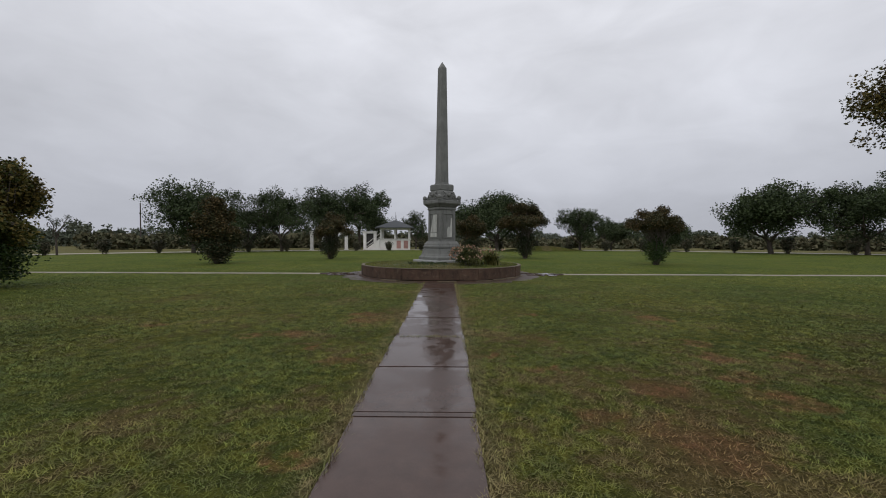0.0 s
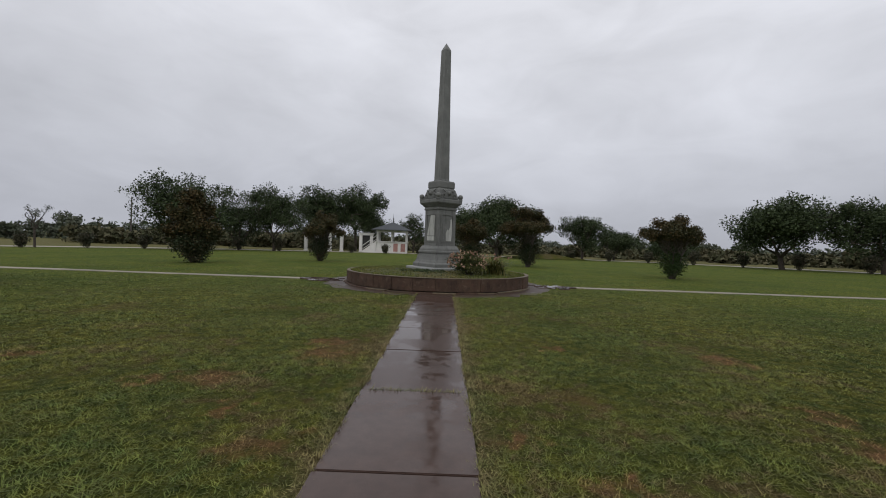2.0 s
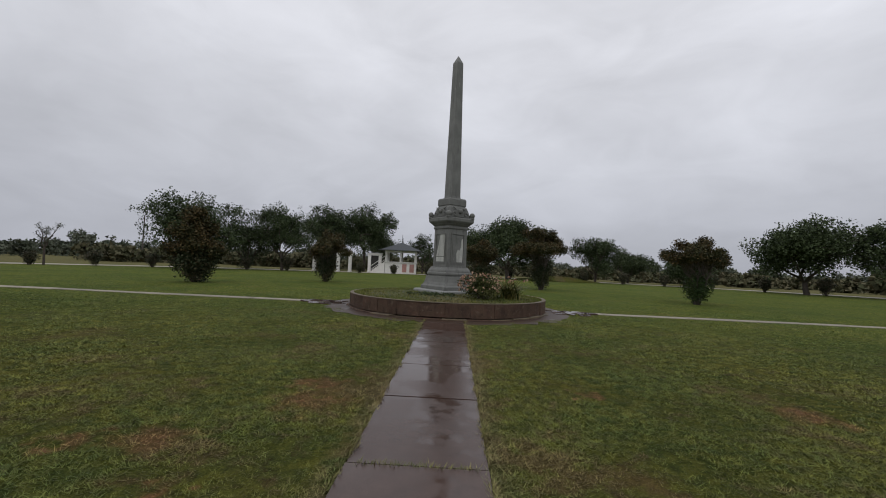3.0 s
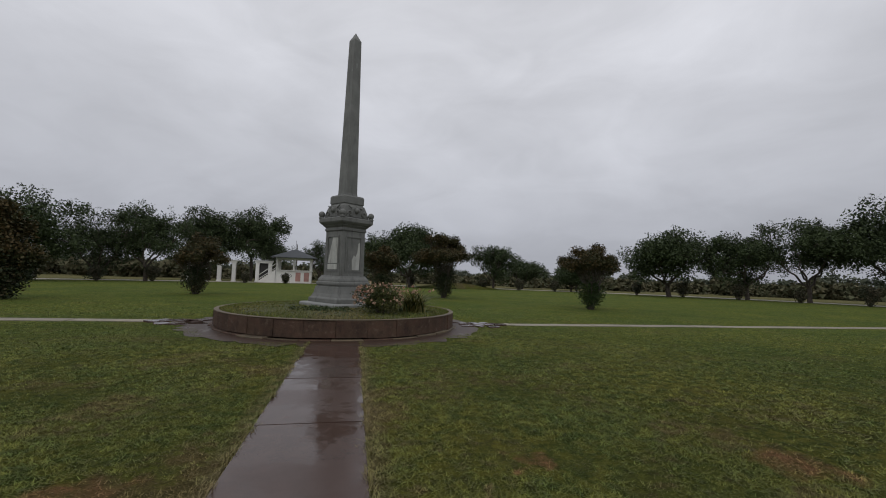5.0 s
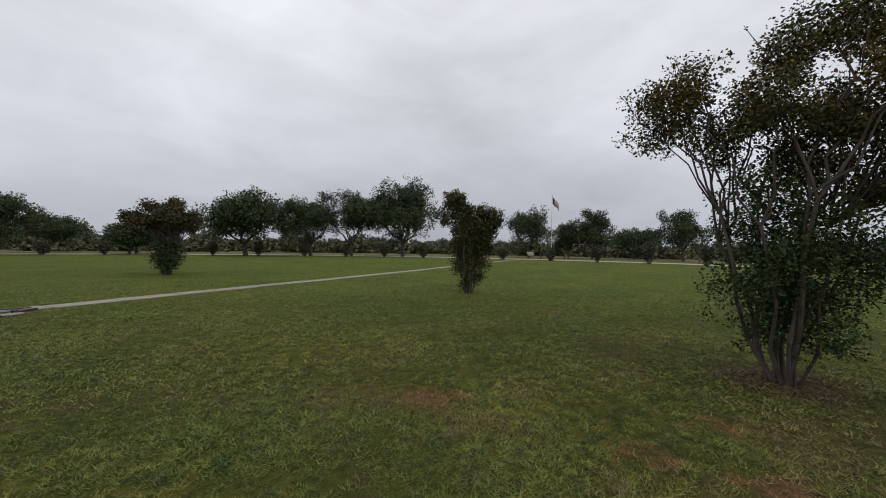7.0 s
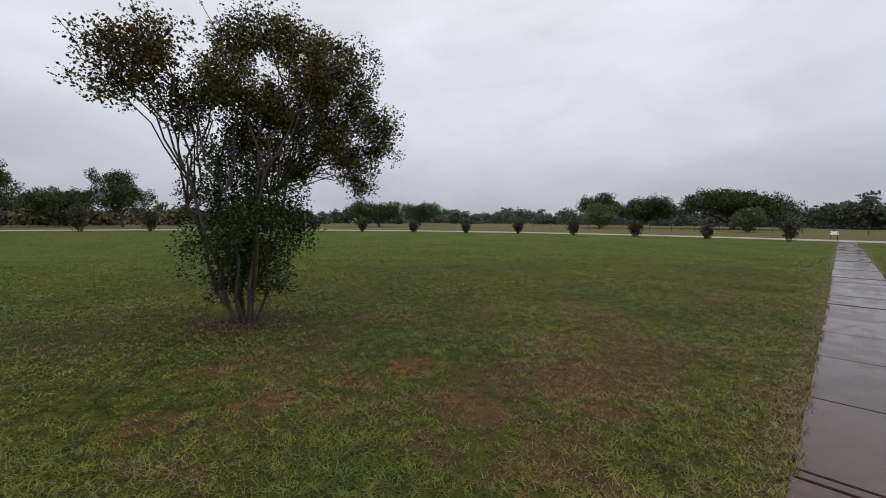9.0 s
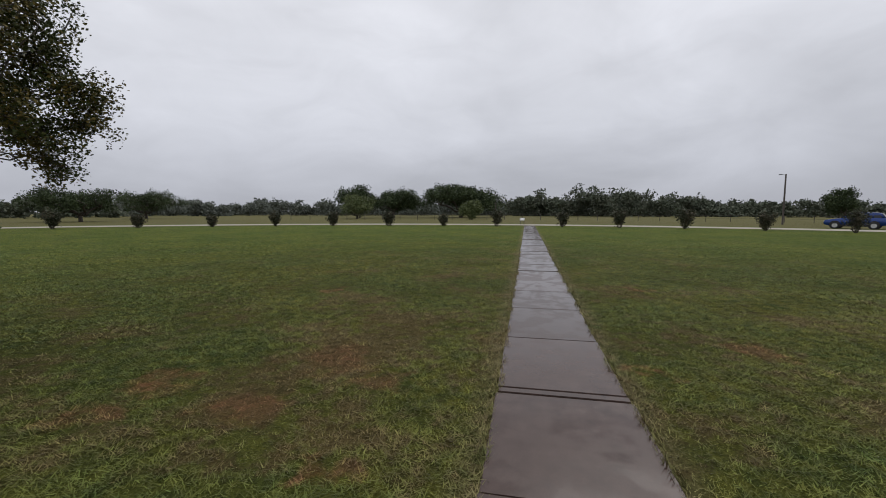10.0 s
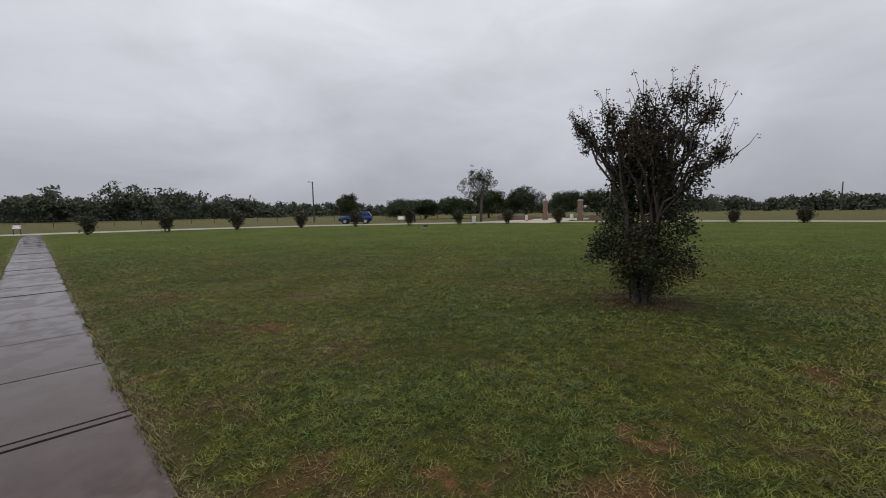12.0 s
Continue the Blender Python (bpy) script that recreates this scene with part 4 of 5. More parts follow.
def beside(rows):
    """Clumps of the dark tree as lobes, set along the side that it shows to the walkway."""
    return [(-0.288 * side - 0.83 * deep, 0.83 * side - 0.288 * deep, 0.92 * z, 0.93 * r, 0.93 * r, 0.93 * r) for side, deep, z, r in rows]


def turned(lobes, deg):
    c, s = math.cos(radians(deg)), math.sin(radians(deg))
    return [(x * c - y * s, x * s + y * c, *rest) for x, y, *rest in lobes]


crape_myrtle("crape_myrtle", "large crape myrtle with bronze-green crown and smooth stems", pose(7.01, 6.99, 0), 5.1, 4.9, 51, LEAF_CRAPE, LEAF_LOW, 0.043, 1.5, facing([(0.94 * side, deep, z - 0.09 * max(0.0, z - 2.4), r) for side, deep, z, r in CROWN]), 40, (1.9, 0.48), 13, thick=0.62, per=44, puff=1.9, slim=0.7, foot_lobes=facing(LOW))
THIN_FOOT = [(0.0, 0.0, 1.3, 0.5, 0.5, 0.5), (-0.35, 0.1, 1.0, 0.32, 0.32, 0.35), (0.4, 0.0, 1.1, 0.34, 0.34, 0.35), (0.1, 0.1, 0.6, 0.34, 0.34, 0.3), (-0.15, -0.1, 0.35, 0.26, 0.26, 0.2), (0.4, 0.1, 0.6, 0.22, 0.22, 0.2), (0.6, 0.0, 1.75, 0.3, 0.3, 0.3), (-0.5, 0.0, 1.7, 0.3, 0.3, 0.3)]
THIN = [(0.7, 0.1, 2.3, 0.42, 0.42, 0.4), (1.0, 0.0, 2.7, 0.34, 0.34, 0.4), (0.45, -0.1, 2.9, 0.38, 0.38, 0.3), (-0.4, 0.0, 2.9, 0.48, 0.48, 0.45), (0.5, 0.0, 1.85, 0.42, 0.42, 0.4), (-0.5, 0.1, 3.5, 0.34, 0.34, 0.35), (0.0, 0.0, 2.7, 0.6, 0.55, 0.6), (0.35, 0.2, 2.0, 0.45, 0.45, 0.4), (-0.35, -0.1, 2.1, 0.4, 0.4, 0.35), (-0.6, 0, 3.3, 0.45, 0.45, 0.4), (-0.15, 0.2, 3.0, 0.4, 0.4, 0.35), (0.75, 0, 2.75, 0.4, 0.4, 0.45), (0.2, -0.1, 2.3, 0.5, 0.5, 0.4), (-0.9, 0.1, 2.7, 0.3, 0.3, 0.25), (-0.3, 0, 2.4, 0.4, 0.4, 0.4), (0.1, 0, 1.7, 0.5, 0.5, 0.4)]
crape_myrtle("crape_myrtle", "dark crape myrtle with spiky bare twigs on top", pose(-7.27, 7.51, 0), 3.6, 2.5, 52, LEAF_DARK, LEAF_SHRUB, 0.048, 0.85, beside(SPIKY), 420, (1.7, 0.54), 10, 0.58, BARK, 1.15, 34, 1.6, 0.65, beside(FOOT))
crape_myrtle("crape_myrtle", "upright crape myrtle with olive leaves on thin stems", pose(14.69, 13.9, 0), 4.0, 2.8, 53, LEAF_OLIVE, LEAF_OLIVE, 0.075, 1.7, turned(THIN, -62), 10, (1.2, 0.48), 7, foot_lobes=turned(THIN_FOOT, -62))
crape_myrtle("crape_myrtle", "broad crape myrtle with leafy foot and dense crown", pose(-14.6, 15.4, 0), 4.1, 4.8, 54, LEAF_CRAPE, LEAF_LOW, 0.12, 0.9, None, 0, (2.2, 0.5), 8, 0.42)
crape_myrtle("crape_myrtle", "crape myrtle with narrow leafy foot and rusty flat crown", pose(14.34, 30.04, 0), 3.85, 4.3, 55, LEAF_RUST, LEAF_LOW, 0.11, 1.15, None, 0, (1.15, 0.44), 9, 0.58, vase=True)
crape_myrtle("crape_myrtle", "rounded crape myrtle turning rusty brown", pose(7.21, 39.16, 0), 4.8, 5.0, 56, LEAF_RUST, LEAF_SHRUB, 0.12, 1.15, None, 0, (1.5, 0.5), 8, 0.50, vase=True)
crape_myrtle("crape_myrtle", "rusty crape myrtle standing behind the monument", pose(2.9, 45.0, 0), 4.1, 3.8, 57, LEAF_RUST, LEAF_SHRUB, 0.16, 0.6, None, 0, (1.6, 0.5), 6)
crape_myrtle("crape_myrtle", "small vase-shaped crape myrtle with rusty crown", pose(-9.52, 36.64, 0), 3.7, 3.7, 58, LEAF_RUST, LEAF_SHRUB, 0.12, 1.0, None, 0, (1.3, 0.5), 7, 0.5, vase=True)
crape_myrtle("crape_myrtle", "tall dark crape myrtle with wide leafy foot", pose(-14.98, 29.36, 0), 4.4, 3.2, 59, LEAF_RUST, LEAF_SHRUB, 0.15, 1.0, None, 0, (2.1, 0.5), 7, 0.4)


def ring_shrub(seed, height, width):
    rng = np.random.default_rng(seed)
    ob = thing("shrub", "dark vase-shaped young crape myrtle beside the ring road", "shrub", group="shrubs along the ring road")
    segs = []
    for i in range(9):
        a = rng.uniform(0, math.tau)
        segs += limb(rng, (0.06 * math.cos(a), 0.06 * math.sin(a), -0.06), (0.36 * width * math.cos(a), 0.36 * width * math.sin(a), height * rng.uniform(0.6, 1.0)), 0.018, 0.006)
    part("stem", mesh_from("stem", *tubes(segs, 5), BARK, True), BARK, ob)
    c = np.concatenate([in_lobe(rng, (0, 0, height * 0.62, width * 0.46, width * 0.46, height * 0.38), 72, 0.15), in_lobe(rng, (0, 0, height * 0.34, width * 0.28, width * 0.28, height * 0.26), 30, 0.2)])
    part("foliage", leaves(rng, c, 20, 0.11, 0.12, LEAF_RING, "foliage", slim=0.7, far=True), LEAF_RING, ob)
    return ob


shrubs = [ring_shrub(70 + i, *s) for i, s in enumerate(((1.6, 1.15), (1.35, 0.95), (1.75, 1.2), (1.15, 0.8)))]
rng = np.random.default_rng(8)
azimuths = [-88.7, -82.6, -76.6, -70.6, -64.6, -58.7, -52.8, -46.6, -40.5, -34.5, -28.5, -22.5, -16.6, -10.6, -4.6, 4.2, 10.0, 16.4, 22.5, 28.4, 34.2, 40.3, 46.4, 52.3, 58.7, 64.8, 70.6, 76.5, 82.4, 88.3, 95.0, 101.0, 106.9, 112.8, 118.4, 123.9, 129.4,
            134.9, 140.9, 147.0, 152.9, 158.7, 164.7, 170.7, 176.5, 183.4, 188.9, 194.7, 200.8, 206.6, 212.7, 218.5, 224.3, 230.3, 236.4, 242.4, 248.4, 254.4]
for az in azimuths:
    a = radians(az)
    r = 56.0
    x, y = CX + r * math.sin(a), CY + r * math.cos(a)
    rear = 128 < az < 235
    k = int(rng.integers(0, 4))
    s = rng.uniform(0.95, 1.15) if rear else rng.uniform(1.15, 1.38)
    m = pose(x, y, gz(x, y), 0, 0, rng.uniform(0, 360))
    ob = copy_thing(shrubs[k], m)
    ob.scale = (s * 1.3, s * 1.3, s * rng.uniform(1.0, 1.18))
for ob in shrubs:
    for ch in list(ob.children_recursive):
        bpy.data.objects.remove(ch)
    bpy.data.objects.remove(ob)


def field_tree(seed, height, width, leaf_mat, clear=0.2, trunk=0.22, lobes=22, leaf=0.27, label="", dense=1.0, gaps=0.5):
    rng = np.random.default_rng(seed)
    ob = thing("tree", label, "tree", group="field trees beyond the ring road")
    ball = []
    mid_z, half = height * (clear + 0.5 * (0.93 - clear)), height * 0.5 * (0.93 - clear)
    for i in range(lobes):
        d = rng.normal(0, 1, 3)
        d /= np.linalg.norm(d)
        q = (0.2 + 0.8 * (i + 0.5) / lobes) * rng.uniform(0.7, 0.92)
        w = width * rng.uniform(0.13, 0.20)
        ball.append((d[0] * q * width * 0.5, d[1] * q * width * 0.5, mid_z + d[2] * q * half - 0.05 * height * q * q, w, w, min(w * 0.8, half * 0.42)))
    segs = limb(rng, (0, 0, -0.25), (rng.normal(0, 0.15), rng.normal(0, 0.15), height * clear), trunk * 1.25, trunk, 0.03, 3)
    fork = np.array(segs[-1][1])
    arms = []
    for i in range(5):
        a = math.tau * i / 5 + rng.uniform(-0.4, 0.4)
        tip = fork + np.array([width * 0.2 * math.cos(a), width * 0.2 * math.sin(a), height * rng.uniform(0.16, 0.3)])
        segs += limb(rng, fork, tip, trunk * 0.6, trunk * 0.36, 0.09, 4)
        arms.append(tip)
    pts = []
    for b in ball:
        c = np.array(b[:3])
        q = min(arms, key=lambda t: np.linalg.norm(t - c))
        segs += limb(rng, q, c, trunk * 0.3, trunk * 0.1, 0.1, 4)
        p = in_lobe(rng, b, int(34 * dense), gaps)
        for t in p[:5]:
            segs += limb(rng, c, t, trunk * 0.1, trunk * 0.04, 0.1, 2)
        pts.append(p)
    part("trunk", mesh_from("trunk", *tubes(segs, 5), BARK, True), BARK, ob, "dark trunk with spreading limbs")
    part("crown", leaves(rng, np.concatenate(pts), 20, leaf * 1.05, leaf * 0.78, leaf_mat, slim=0.95, far=True), leaf_mat, ob)
    return ob


def place_tree(x, y, top, width, seed, leaf_mat=None, label="dark green pecan tree with a rounded leafy crown", clear=0.13, sink=0.0, **more):
    z = gz(x, y)
    ob = field_tree(seed, (top - z) * 1.18, width * 1.42, leaf_mat or LEAF_OAK, clear, 0.022 * width + 0.05, label=label, **more)
    ob.location = (x, y, z - sink)
    return ob


LONE = "dark green pecan tree with a rounded leafy crown"
for i, (x, y, top, w, clear) in enumerate(((-36.9, 62.1, 9.6, 10.4, 0.12), (-34.2, 72.9, 8.5, 7.5, 0.1), (-27.8, 71.5, 10.5, 8.8, 0.14), (-24.6, 86.4, 11.8, 10.2, 0.2), (-18.2, 88.0, 12.2, 10.0, 0.29), (-16.1, 98.7, 8.2, 6.5, 0.2), (-6.7, 92.9, 7.8, 5.5, 0.14),
                                           (8.8, 72.6, 11.0, 11.0, 0.12), (4.0, 84.0, 8.4, 7.5, 0.1), (42.8, 56.6, 9.1, 10.4, 0.14), (50.5, 51.9, 9.2, 8.6, 0.14), (54.3, 47.1, 11.2, 8.6, 0.14), (58.5, 40.3, 11.4, 10.6, 0.16), (-57.5, 48.5, 6.5, 7.5, 0.12))):
    place_tree(x, y, top, w, 100 + i, None, LONE, clear, dense=1.05 * w / 8, gaps=0.3, lobes=31, leaf=0.031 * w)
for i, (x, y, top, w) in enumerate(((23.6, 74.8, 7.3, 7.2), (31.3, 80.4, 5.4, 6.4), (39.2, 74.5, 5.0, 6.4), (35.5, 70, 4.4, 5.2), (71.2, 22.6, 8.6, 8.0), (75.5, 12.6, 8.7, 5.4), (85.5, 5.6, 6.2, 9.0), (76.2, 16.6, 6.5, 5.4), (74.9, -1.0, 8.7, 6.0), (64.5, -38.9, 5.1, 9.0), (81.5, -65.3, 6.3, 11.5))):
    place_tree(x, y, top, w, 130 + i, None, "mid-sized green tree at the edge of the pasture", 0.16, dense=1.0)
place_tree(17.5, -99.0, 8.9, 20.5, 150, None, "wide spreading live oak with a dense dark crown", 0.16, dense=1.8, leaf=0.5, lobes=22)
place_tree(41.2, -87, 7.7, 8.4, 151, None, "ragged live oak with tufted top", 0.2, leaf=0.45)
place_tree(33.2, -90, 7.0, 10.6, 152, None, "ragged live oak with tufted top", 0.2, leaf=0.45)
place_tree(35.8, -72.7, 5.1, 7.4, 153, LEAF_WILLOW, "pale green mesquite with a low soft crown", 0.12, leaf=0.3)
place_tree(10.7, -69.4, 3.7, 3.4, 154, LEAF_WILLOW, "small pale green mesquite", 0.12, leaf=0.25)
place_tree(-39.9, -53.6, 4.6, 3.2, 155, None, "young round-topped tree by the parking place", 0.2, leaf=0.24, lobes=14, dense=1.3)
place_tree(-44.7, -27.0, 7.0, 5.8, 156, None, "thin open tree with sparse leaves", 0.40, leaf=0.2, dense=0.36, lobes=15, gaps=0.3)
for i, (x, y, top, w) in enumerate(((-58.3, -44.9, 3.9, 6.0), (-66, -42.5, 4.9, 6.6), (-70.5, -37.0, 5.4, 7.0), (-74.8, -30.5, 4.9, 6.6), (-79, -26.0, 4.6, 5.4), (-50.5, -52, 3.4, 6.5), (-56, -51, 3.4, 6.0))):
    place_tree(x, y, top, w, 160 + i, None, "dark green oak behind the brick entrance", 0.2, dense=1.1)
place_tree(-71.0, 20.0, 4.2, 6.0, 170, None, "dense low tree at the edge of the pasture", 0.1)


def far_woods(a0, a1, n, r0, r1, top0, top1, seed, leaf_mat=None):
    """Distant belt of brush and trees, massed down to the ground."""
    rng = np.random.default_rng(seed)
    c = []
    span = a1 - a0
    for i in range(n):
        deg = a0 + span * (i + rng.uniform(0, 1)) / n
        a, r = radians(deg), rng.uniform(r0, r1)
        x, y = 0.2 + r * math.sin(a), 9.0 + r * math.cos(a)
        swell = 0.86 + 0.14 * math.sin(deg * 0.55 + seed) + 0.12 * math.sin(deg * 1.7 + 2 * seed)
        z, h = gz(x, y), rng.uniform(top0, top1) * rng.uniform(0.7, 1.08) * swell
        for k in range(3):
            g = h * rng.uniform(0.24, 0.34)
            c.append(in_lobe(rng, (x + rng.normal(0, 0.3) * h, y + rng.normal(0, 0.3) * h, z + h * (1 - rng.uniform(0.0, 0.5) * k / 2) - g, g * 1.25, g * 1.25, g), 13, 0.25))
        low = min(h, 3.6)
        c.append(in_lobe(rng, (x, y, z + low * 0.3, 3.6, 3.6, low * 0.45), 12, 0.1))
    c = np.concatenate(c)
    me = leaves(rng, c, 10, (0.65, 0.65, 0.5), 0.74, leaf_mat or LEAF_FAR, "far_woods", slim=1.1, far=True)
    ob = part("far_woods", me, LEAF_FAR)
    return tagged(ob, "hazy grey-green belt of distant brush and trees", "woods", kind="stuff")


far_woods(-44, -3, 60, 96, 118, 2.6, 4.2, 208, LEAF_BRUSH)
far_woods(3, 104, 110, 92, 116, 2.0, 3.4, 209, LEAF_BRUSH)
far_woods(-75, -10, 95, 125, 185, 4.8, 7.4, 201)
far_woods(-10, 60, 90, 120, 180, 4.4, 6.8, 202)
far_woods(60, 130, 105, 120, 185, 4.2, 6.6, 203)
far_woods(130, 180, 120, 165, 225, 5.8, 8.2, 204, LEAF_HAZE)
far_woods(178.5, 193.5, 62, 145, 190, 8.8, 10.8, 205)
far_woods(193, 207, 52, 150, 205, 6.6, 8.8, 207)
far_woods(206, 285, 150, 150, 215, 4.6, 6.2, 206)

# ---- pavilion and gateways at the far side ----


def cyl(bm, x, y, z0, z1, r, sides=10, r1=None):
    return stack([(r, z0), (r1 or r, z1)], sides, 0, 0, bm, x, y)


def pavilion(x, y):
    z = gz(x, y) + 0.15
    ob = thing("pavilion", "white open pavilion with a grey hipped roof and stairs", "pavilion", pose(x, y, z, 0, 0, 4))
    ob.scale = (1.1, 1.1, 1.08)
    h, e = 2.6, 3.6
    part("base_wall", box(-h, h, -h, h, -0.3, 1.75, 0.02), WHITE, ob)
    part("deck", box(-h - 0.15, h + 0.15, -h - 0.15, h + 0.15, 1.752, 1.9, 0.02), WHITE, ob)
    for i in range(3):
        for j in range(3):
            if i != 1 or j != 1:
                part("post", cyl(None, -h + 0.14 + i * (h - 0.14), -h + 0.14 + j * (h - 0.14), 1.902, e, 0.14), WHITE, ob)
    part("beam", box(-h - 0.05, h + 0.05, -h - 0.05, h + 0.05, e, e + 0.22), WHITE, ob)
    part("roof", stack([(h + 0.8, e + 0.222), (h + 0.8, e + 0.32), (0.12, e + 1.75)], 4, 45), SHINGLE, ob, "grey hipped shingle roof")
    part("finial", cyl(None, 0, 0, e + 1.5, e + 3.2, 0.035, 8, 0.02), IRON, ob, "thin lightning rod")
    for k, xx in enumerate((0.3, 1.55)):
        part("shutter", box(xx, xx + 0.75, -h - 0.04, -h - 0.003, 0.15, 1.55, 0.01), PINK, ob, "pinkish red panel")
    bm = bmesh.new()
    for s in range(9):
        box(-h - 2.4 + s * 0.26, -h - 2.14 + s * 0.26, -h, -h + 1.1, -0.3, 0.2 * (s + 1), 0, bm)
    part("stairs", bm, WHITE, ob)
    segs = [((-h - 2.4, -h - 0.05, 0.95), (-h, -h - 0.05, 2.85), 0.06, 0.06), ((-h - 2.4, -h - 0.05, 0.0), (-h - 2.4, -h - 0.05, 0.95), 0.05, 0.05), ((-h - 2.4, -h - 0.05, 0.35), (-h, -h - 0.05, 2.2), 0.05, 0.05)]
    part("handrail", mesh_from("handrail", *tubes(segs, 6), WHITE), WHITE, ob)
    return ob


def gateway(x, y, w, h, bays, turn, gates=True):
    z = gz(x, y)
    ob = thing("gateway", "white masonry portal with square columns and flat lintel" if gates else "white open colonnade with square columns and flat lintel", "gateway", pose(x, y, z, 0, 0, turn), group="white portals")
    step = w / bays
    for i in range(bays + 1):
        part("column", box(-w / 2 + i * step - 0.28, -w / 2 + i * step + 0.28, -0.3, 0.3, -0.1, h - 0.452, 0.02), WHITE, ob)
        part("column_base", box(-w / 2 + i * step - 0.34, -w / 2 + i * step + 0.34, -0.36, 0.36, -0.1, 0.22, 0.015), WHITE, ob)
    part("lintel", box(-w / 2 - 0.4, w / 2 + 0.4, -0.34, 0.34, h - 0.45, h - 0.1, 0.02), WHITE, ob)
    part("coping", box(-w / 2 - 0.5, w / 2 + 0.5, -0.45, 0.45, h - 0.098, h, 0.02), WHITE, ob)
    for i in range(bays if gates else 0):
        part("door", box(-w / 2 + i * step + 0.3, -w / 2 + (i + 1) * step - 0.3, 0.05, 0.12, 0.0, h - 0.46), DARK, ob, "dark recessed gate leaf")
    return ob


pavilion(-10.1, 84.5)
gateway(-15.1, 83.7, 2.0, 3.7, 1, 4)
gateway(-22.7, 81.8, 6.6, 3.6, 3, 4, False)

# ---- flag, boards and poles ----


def flagpole(x, y, h):
    z = gz(x, y)
    ob = thing("flagpole", "tall white metal flagpole with a limp flag", "flagpole", pose(x, y, z))
    part("pole", cyl(None, 0, 0, -0.1, h, 0.07, 10, 0.04), WHITE, ob)
    part("footing", cyl(None, 0, 0, -0.1, 0.25, 0.4, 14, 0.36), CONCRETE, ob)
    bm = bmesh.new()
    bmesh.ops.create_uvsphere(bm, u_segments=10, v_segments=6, radius=0.1, matrix=Matrix.Translation((0, 0, h + 0.08)))
    part("ball", bm, CHROME, ob)

    def cloth(name, u0, u1, v0, v1, material, label, lift=0.0):
        vs, fs, n = [], [], 8
        for i in range(n + 1):
            for j in range(5):
                u, v = u0 + (u1 - u0) * i / n, v0 + (v1 - v0) * j / 4
                vs.append((0.06 + 0.02 * u + 0.10 * math.sin(5 * u + 2 * v), -0.06 - 0.62 * u + lift, h - 0.12 - 1.15 * v - 0.75 * u - 0.12 * u * math.sin(4 * u)))
        for i in range(n):
            for j in range(4):
                fs.append((i * 5 + j, i * 5 + j + 1, (i + 1) * 5 + j + 1, (i + 1) * 5 + j))
        me = mesh_from(name, vs, fs, material, True)
        p = part(name, me, material, ob, label)
        sol = p.modifiers.new("thick", "SOLIDIFY")
        sol.thickness = 0.012
    cloth("flag_stripe", 0.0, 0.55, 0.0, 1.0, CLOTH_BLUE, "dark blue part of the flag")
    cloth("flag_stripe", 0.551, 1.7, 0.0, 0.5, CLOTH_WHITE, "white part of the flag")
    cloth("flag_stripe", 0.551, 1.7, 0.502, 1.0, CLOTH, "red part of the flag")
    return ob


flagpole(69.9, 18.7, 10.4)


def board(x, y, w, h, top, turn, label):
    z = gz(x, y)
    ob = thing("sign_board", label, "sign", pose(x, y, z, 0, 0, turn), group="white boards")
    for s in (-1, 1):
        part("leg", box(s * w * 0.4 - 0.03, s * w * 0.4 + 0.03, -0.03, 0.03, -0.1, top - 0.04), IRON, ob)
    bm = box(-w / 2, w / 2, -0.02, 0.02, 0, h, 0.006)
    bmesh.ops.rotate(bm, verts=bm.verts, cent=(0, 0, 0), matrix=Matrix.Rotation(radians(-40), 3, "X"))
    bmesh.ops.translate(bm, verts=bm.verts, vec=(0, -h * 0.3, top - h * 0.75))
    part("panel", bm, WHITE, ob, "tilted white panel")
    return ob


board(64.5, 21.05, 1.1, 0.7, 1.05, 75, "low white information board beside the road")
board(0.85, -40.5, 0.55, 0.36, 0.8, 178, "small white sign beyond the end of the walkway")
board(-38.0, -36.5, 0.95, 0.6, 0.85, 140, "low white sign near the parked car")
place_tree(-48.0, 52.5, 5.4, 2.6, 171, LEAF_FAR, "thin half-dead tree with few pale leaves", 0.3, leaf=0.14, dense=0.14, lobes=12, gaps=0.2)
for x, y in ((-39.5, -35.2), (68.5, 16.4), (67.5, 20.0)):
    b = thing("bollard", "short dark post standing in the grass beyond the road", "post", pose(x, y, gz(x, y)), group="posts")
    part("post", cyl(None, 0, 0, -0.1, 1.0, 0.12, 10, 0.1), IRON, b)
    part("cap", cyl(None, 0, 0, 1.002, 1.1, 0.13, 10, 0.05), IRON, b)


def pole(x, y, top, r=0.11, arm=True):
    z = gz(x, y)
    ob = thing("utility_pole", "thin dark wooden utility pole in the pasture", "pole", pose(x, y, z), group="utility poles")
    part("post", cyl(None, 0, 0, -0.2, top - z, r, 9, r * 0.7), POLEWOOD, ob)
    if arm:
        part("lamp_arm", mesh_from("lamp_arm", *tubes([((0, 0, top - z - 0.15), (0.5, 0, top - z - 0.02), 0.03, 0.025)], 6), IRON), IRON, ob)
        part("lamp_head", box(0.42, 0.78, -0.07, 0.07, top - z - 0.1, top - z - 0.01, 0.02), IRON, ob)
    return ob


pole(-32.0, -51.0, 6.4)
pole(-72.6, 99.0, 10.2, 0.16, False)
pole(-95.0, 120, 5.0, 0.14, False)
pole(-12.0, 100, 7.5, 0.1, False)
pole(6.8, -78, 3.6, 0.12, False)
pole(-150, 7.4, 7.2, 0.17, False)
pole(-150, -24, 5.2, 0.14, False)


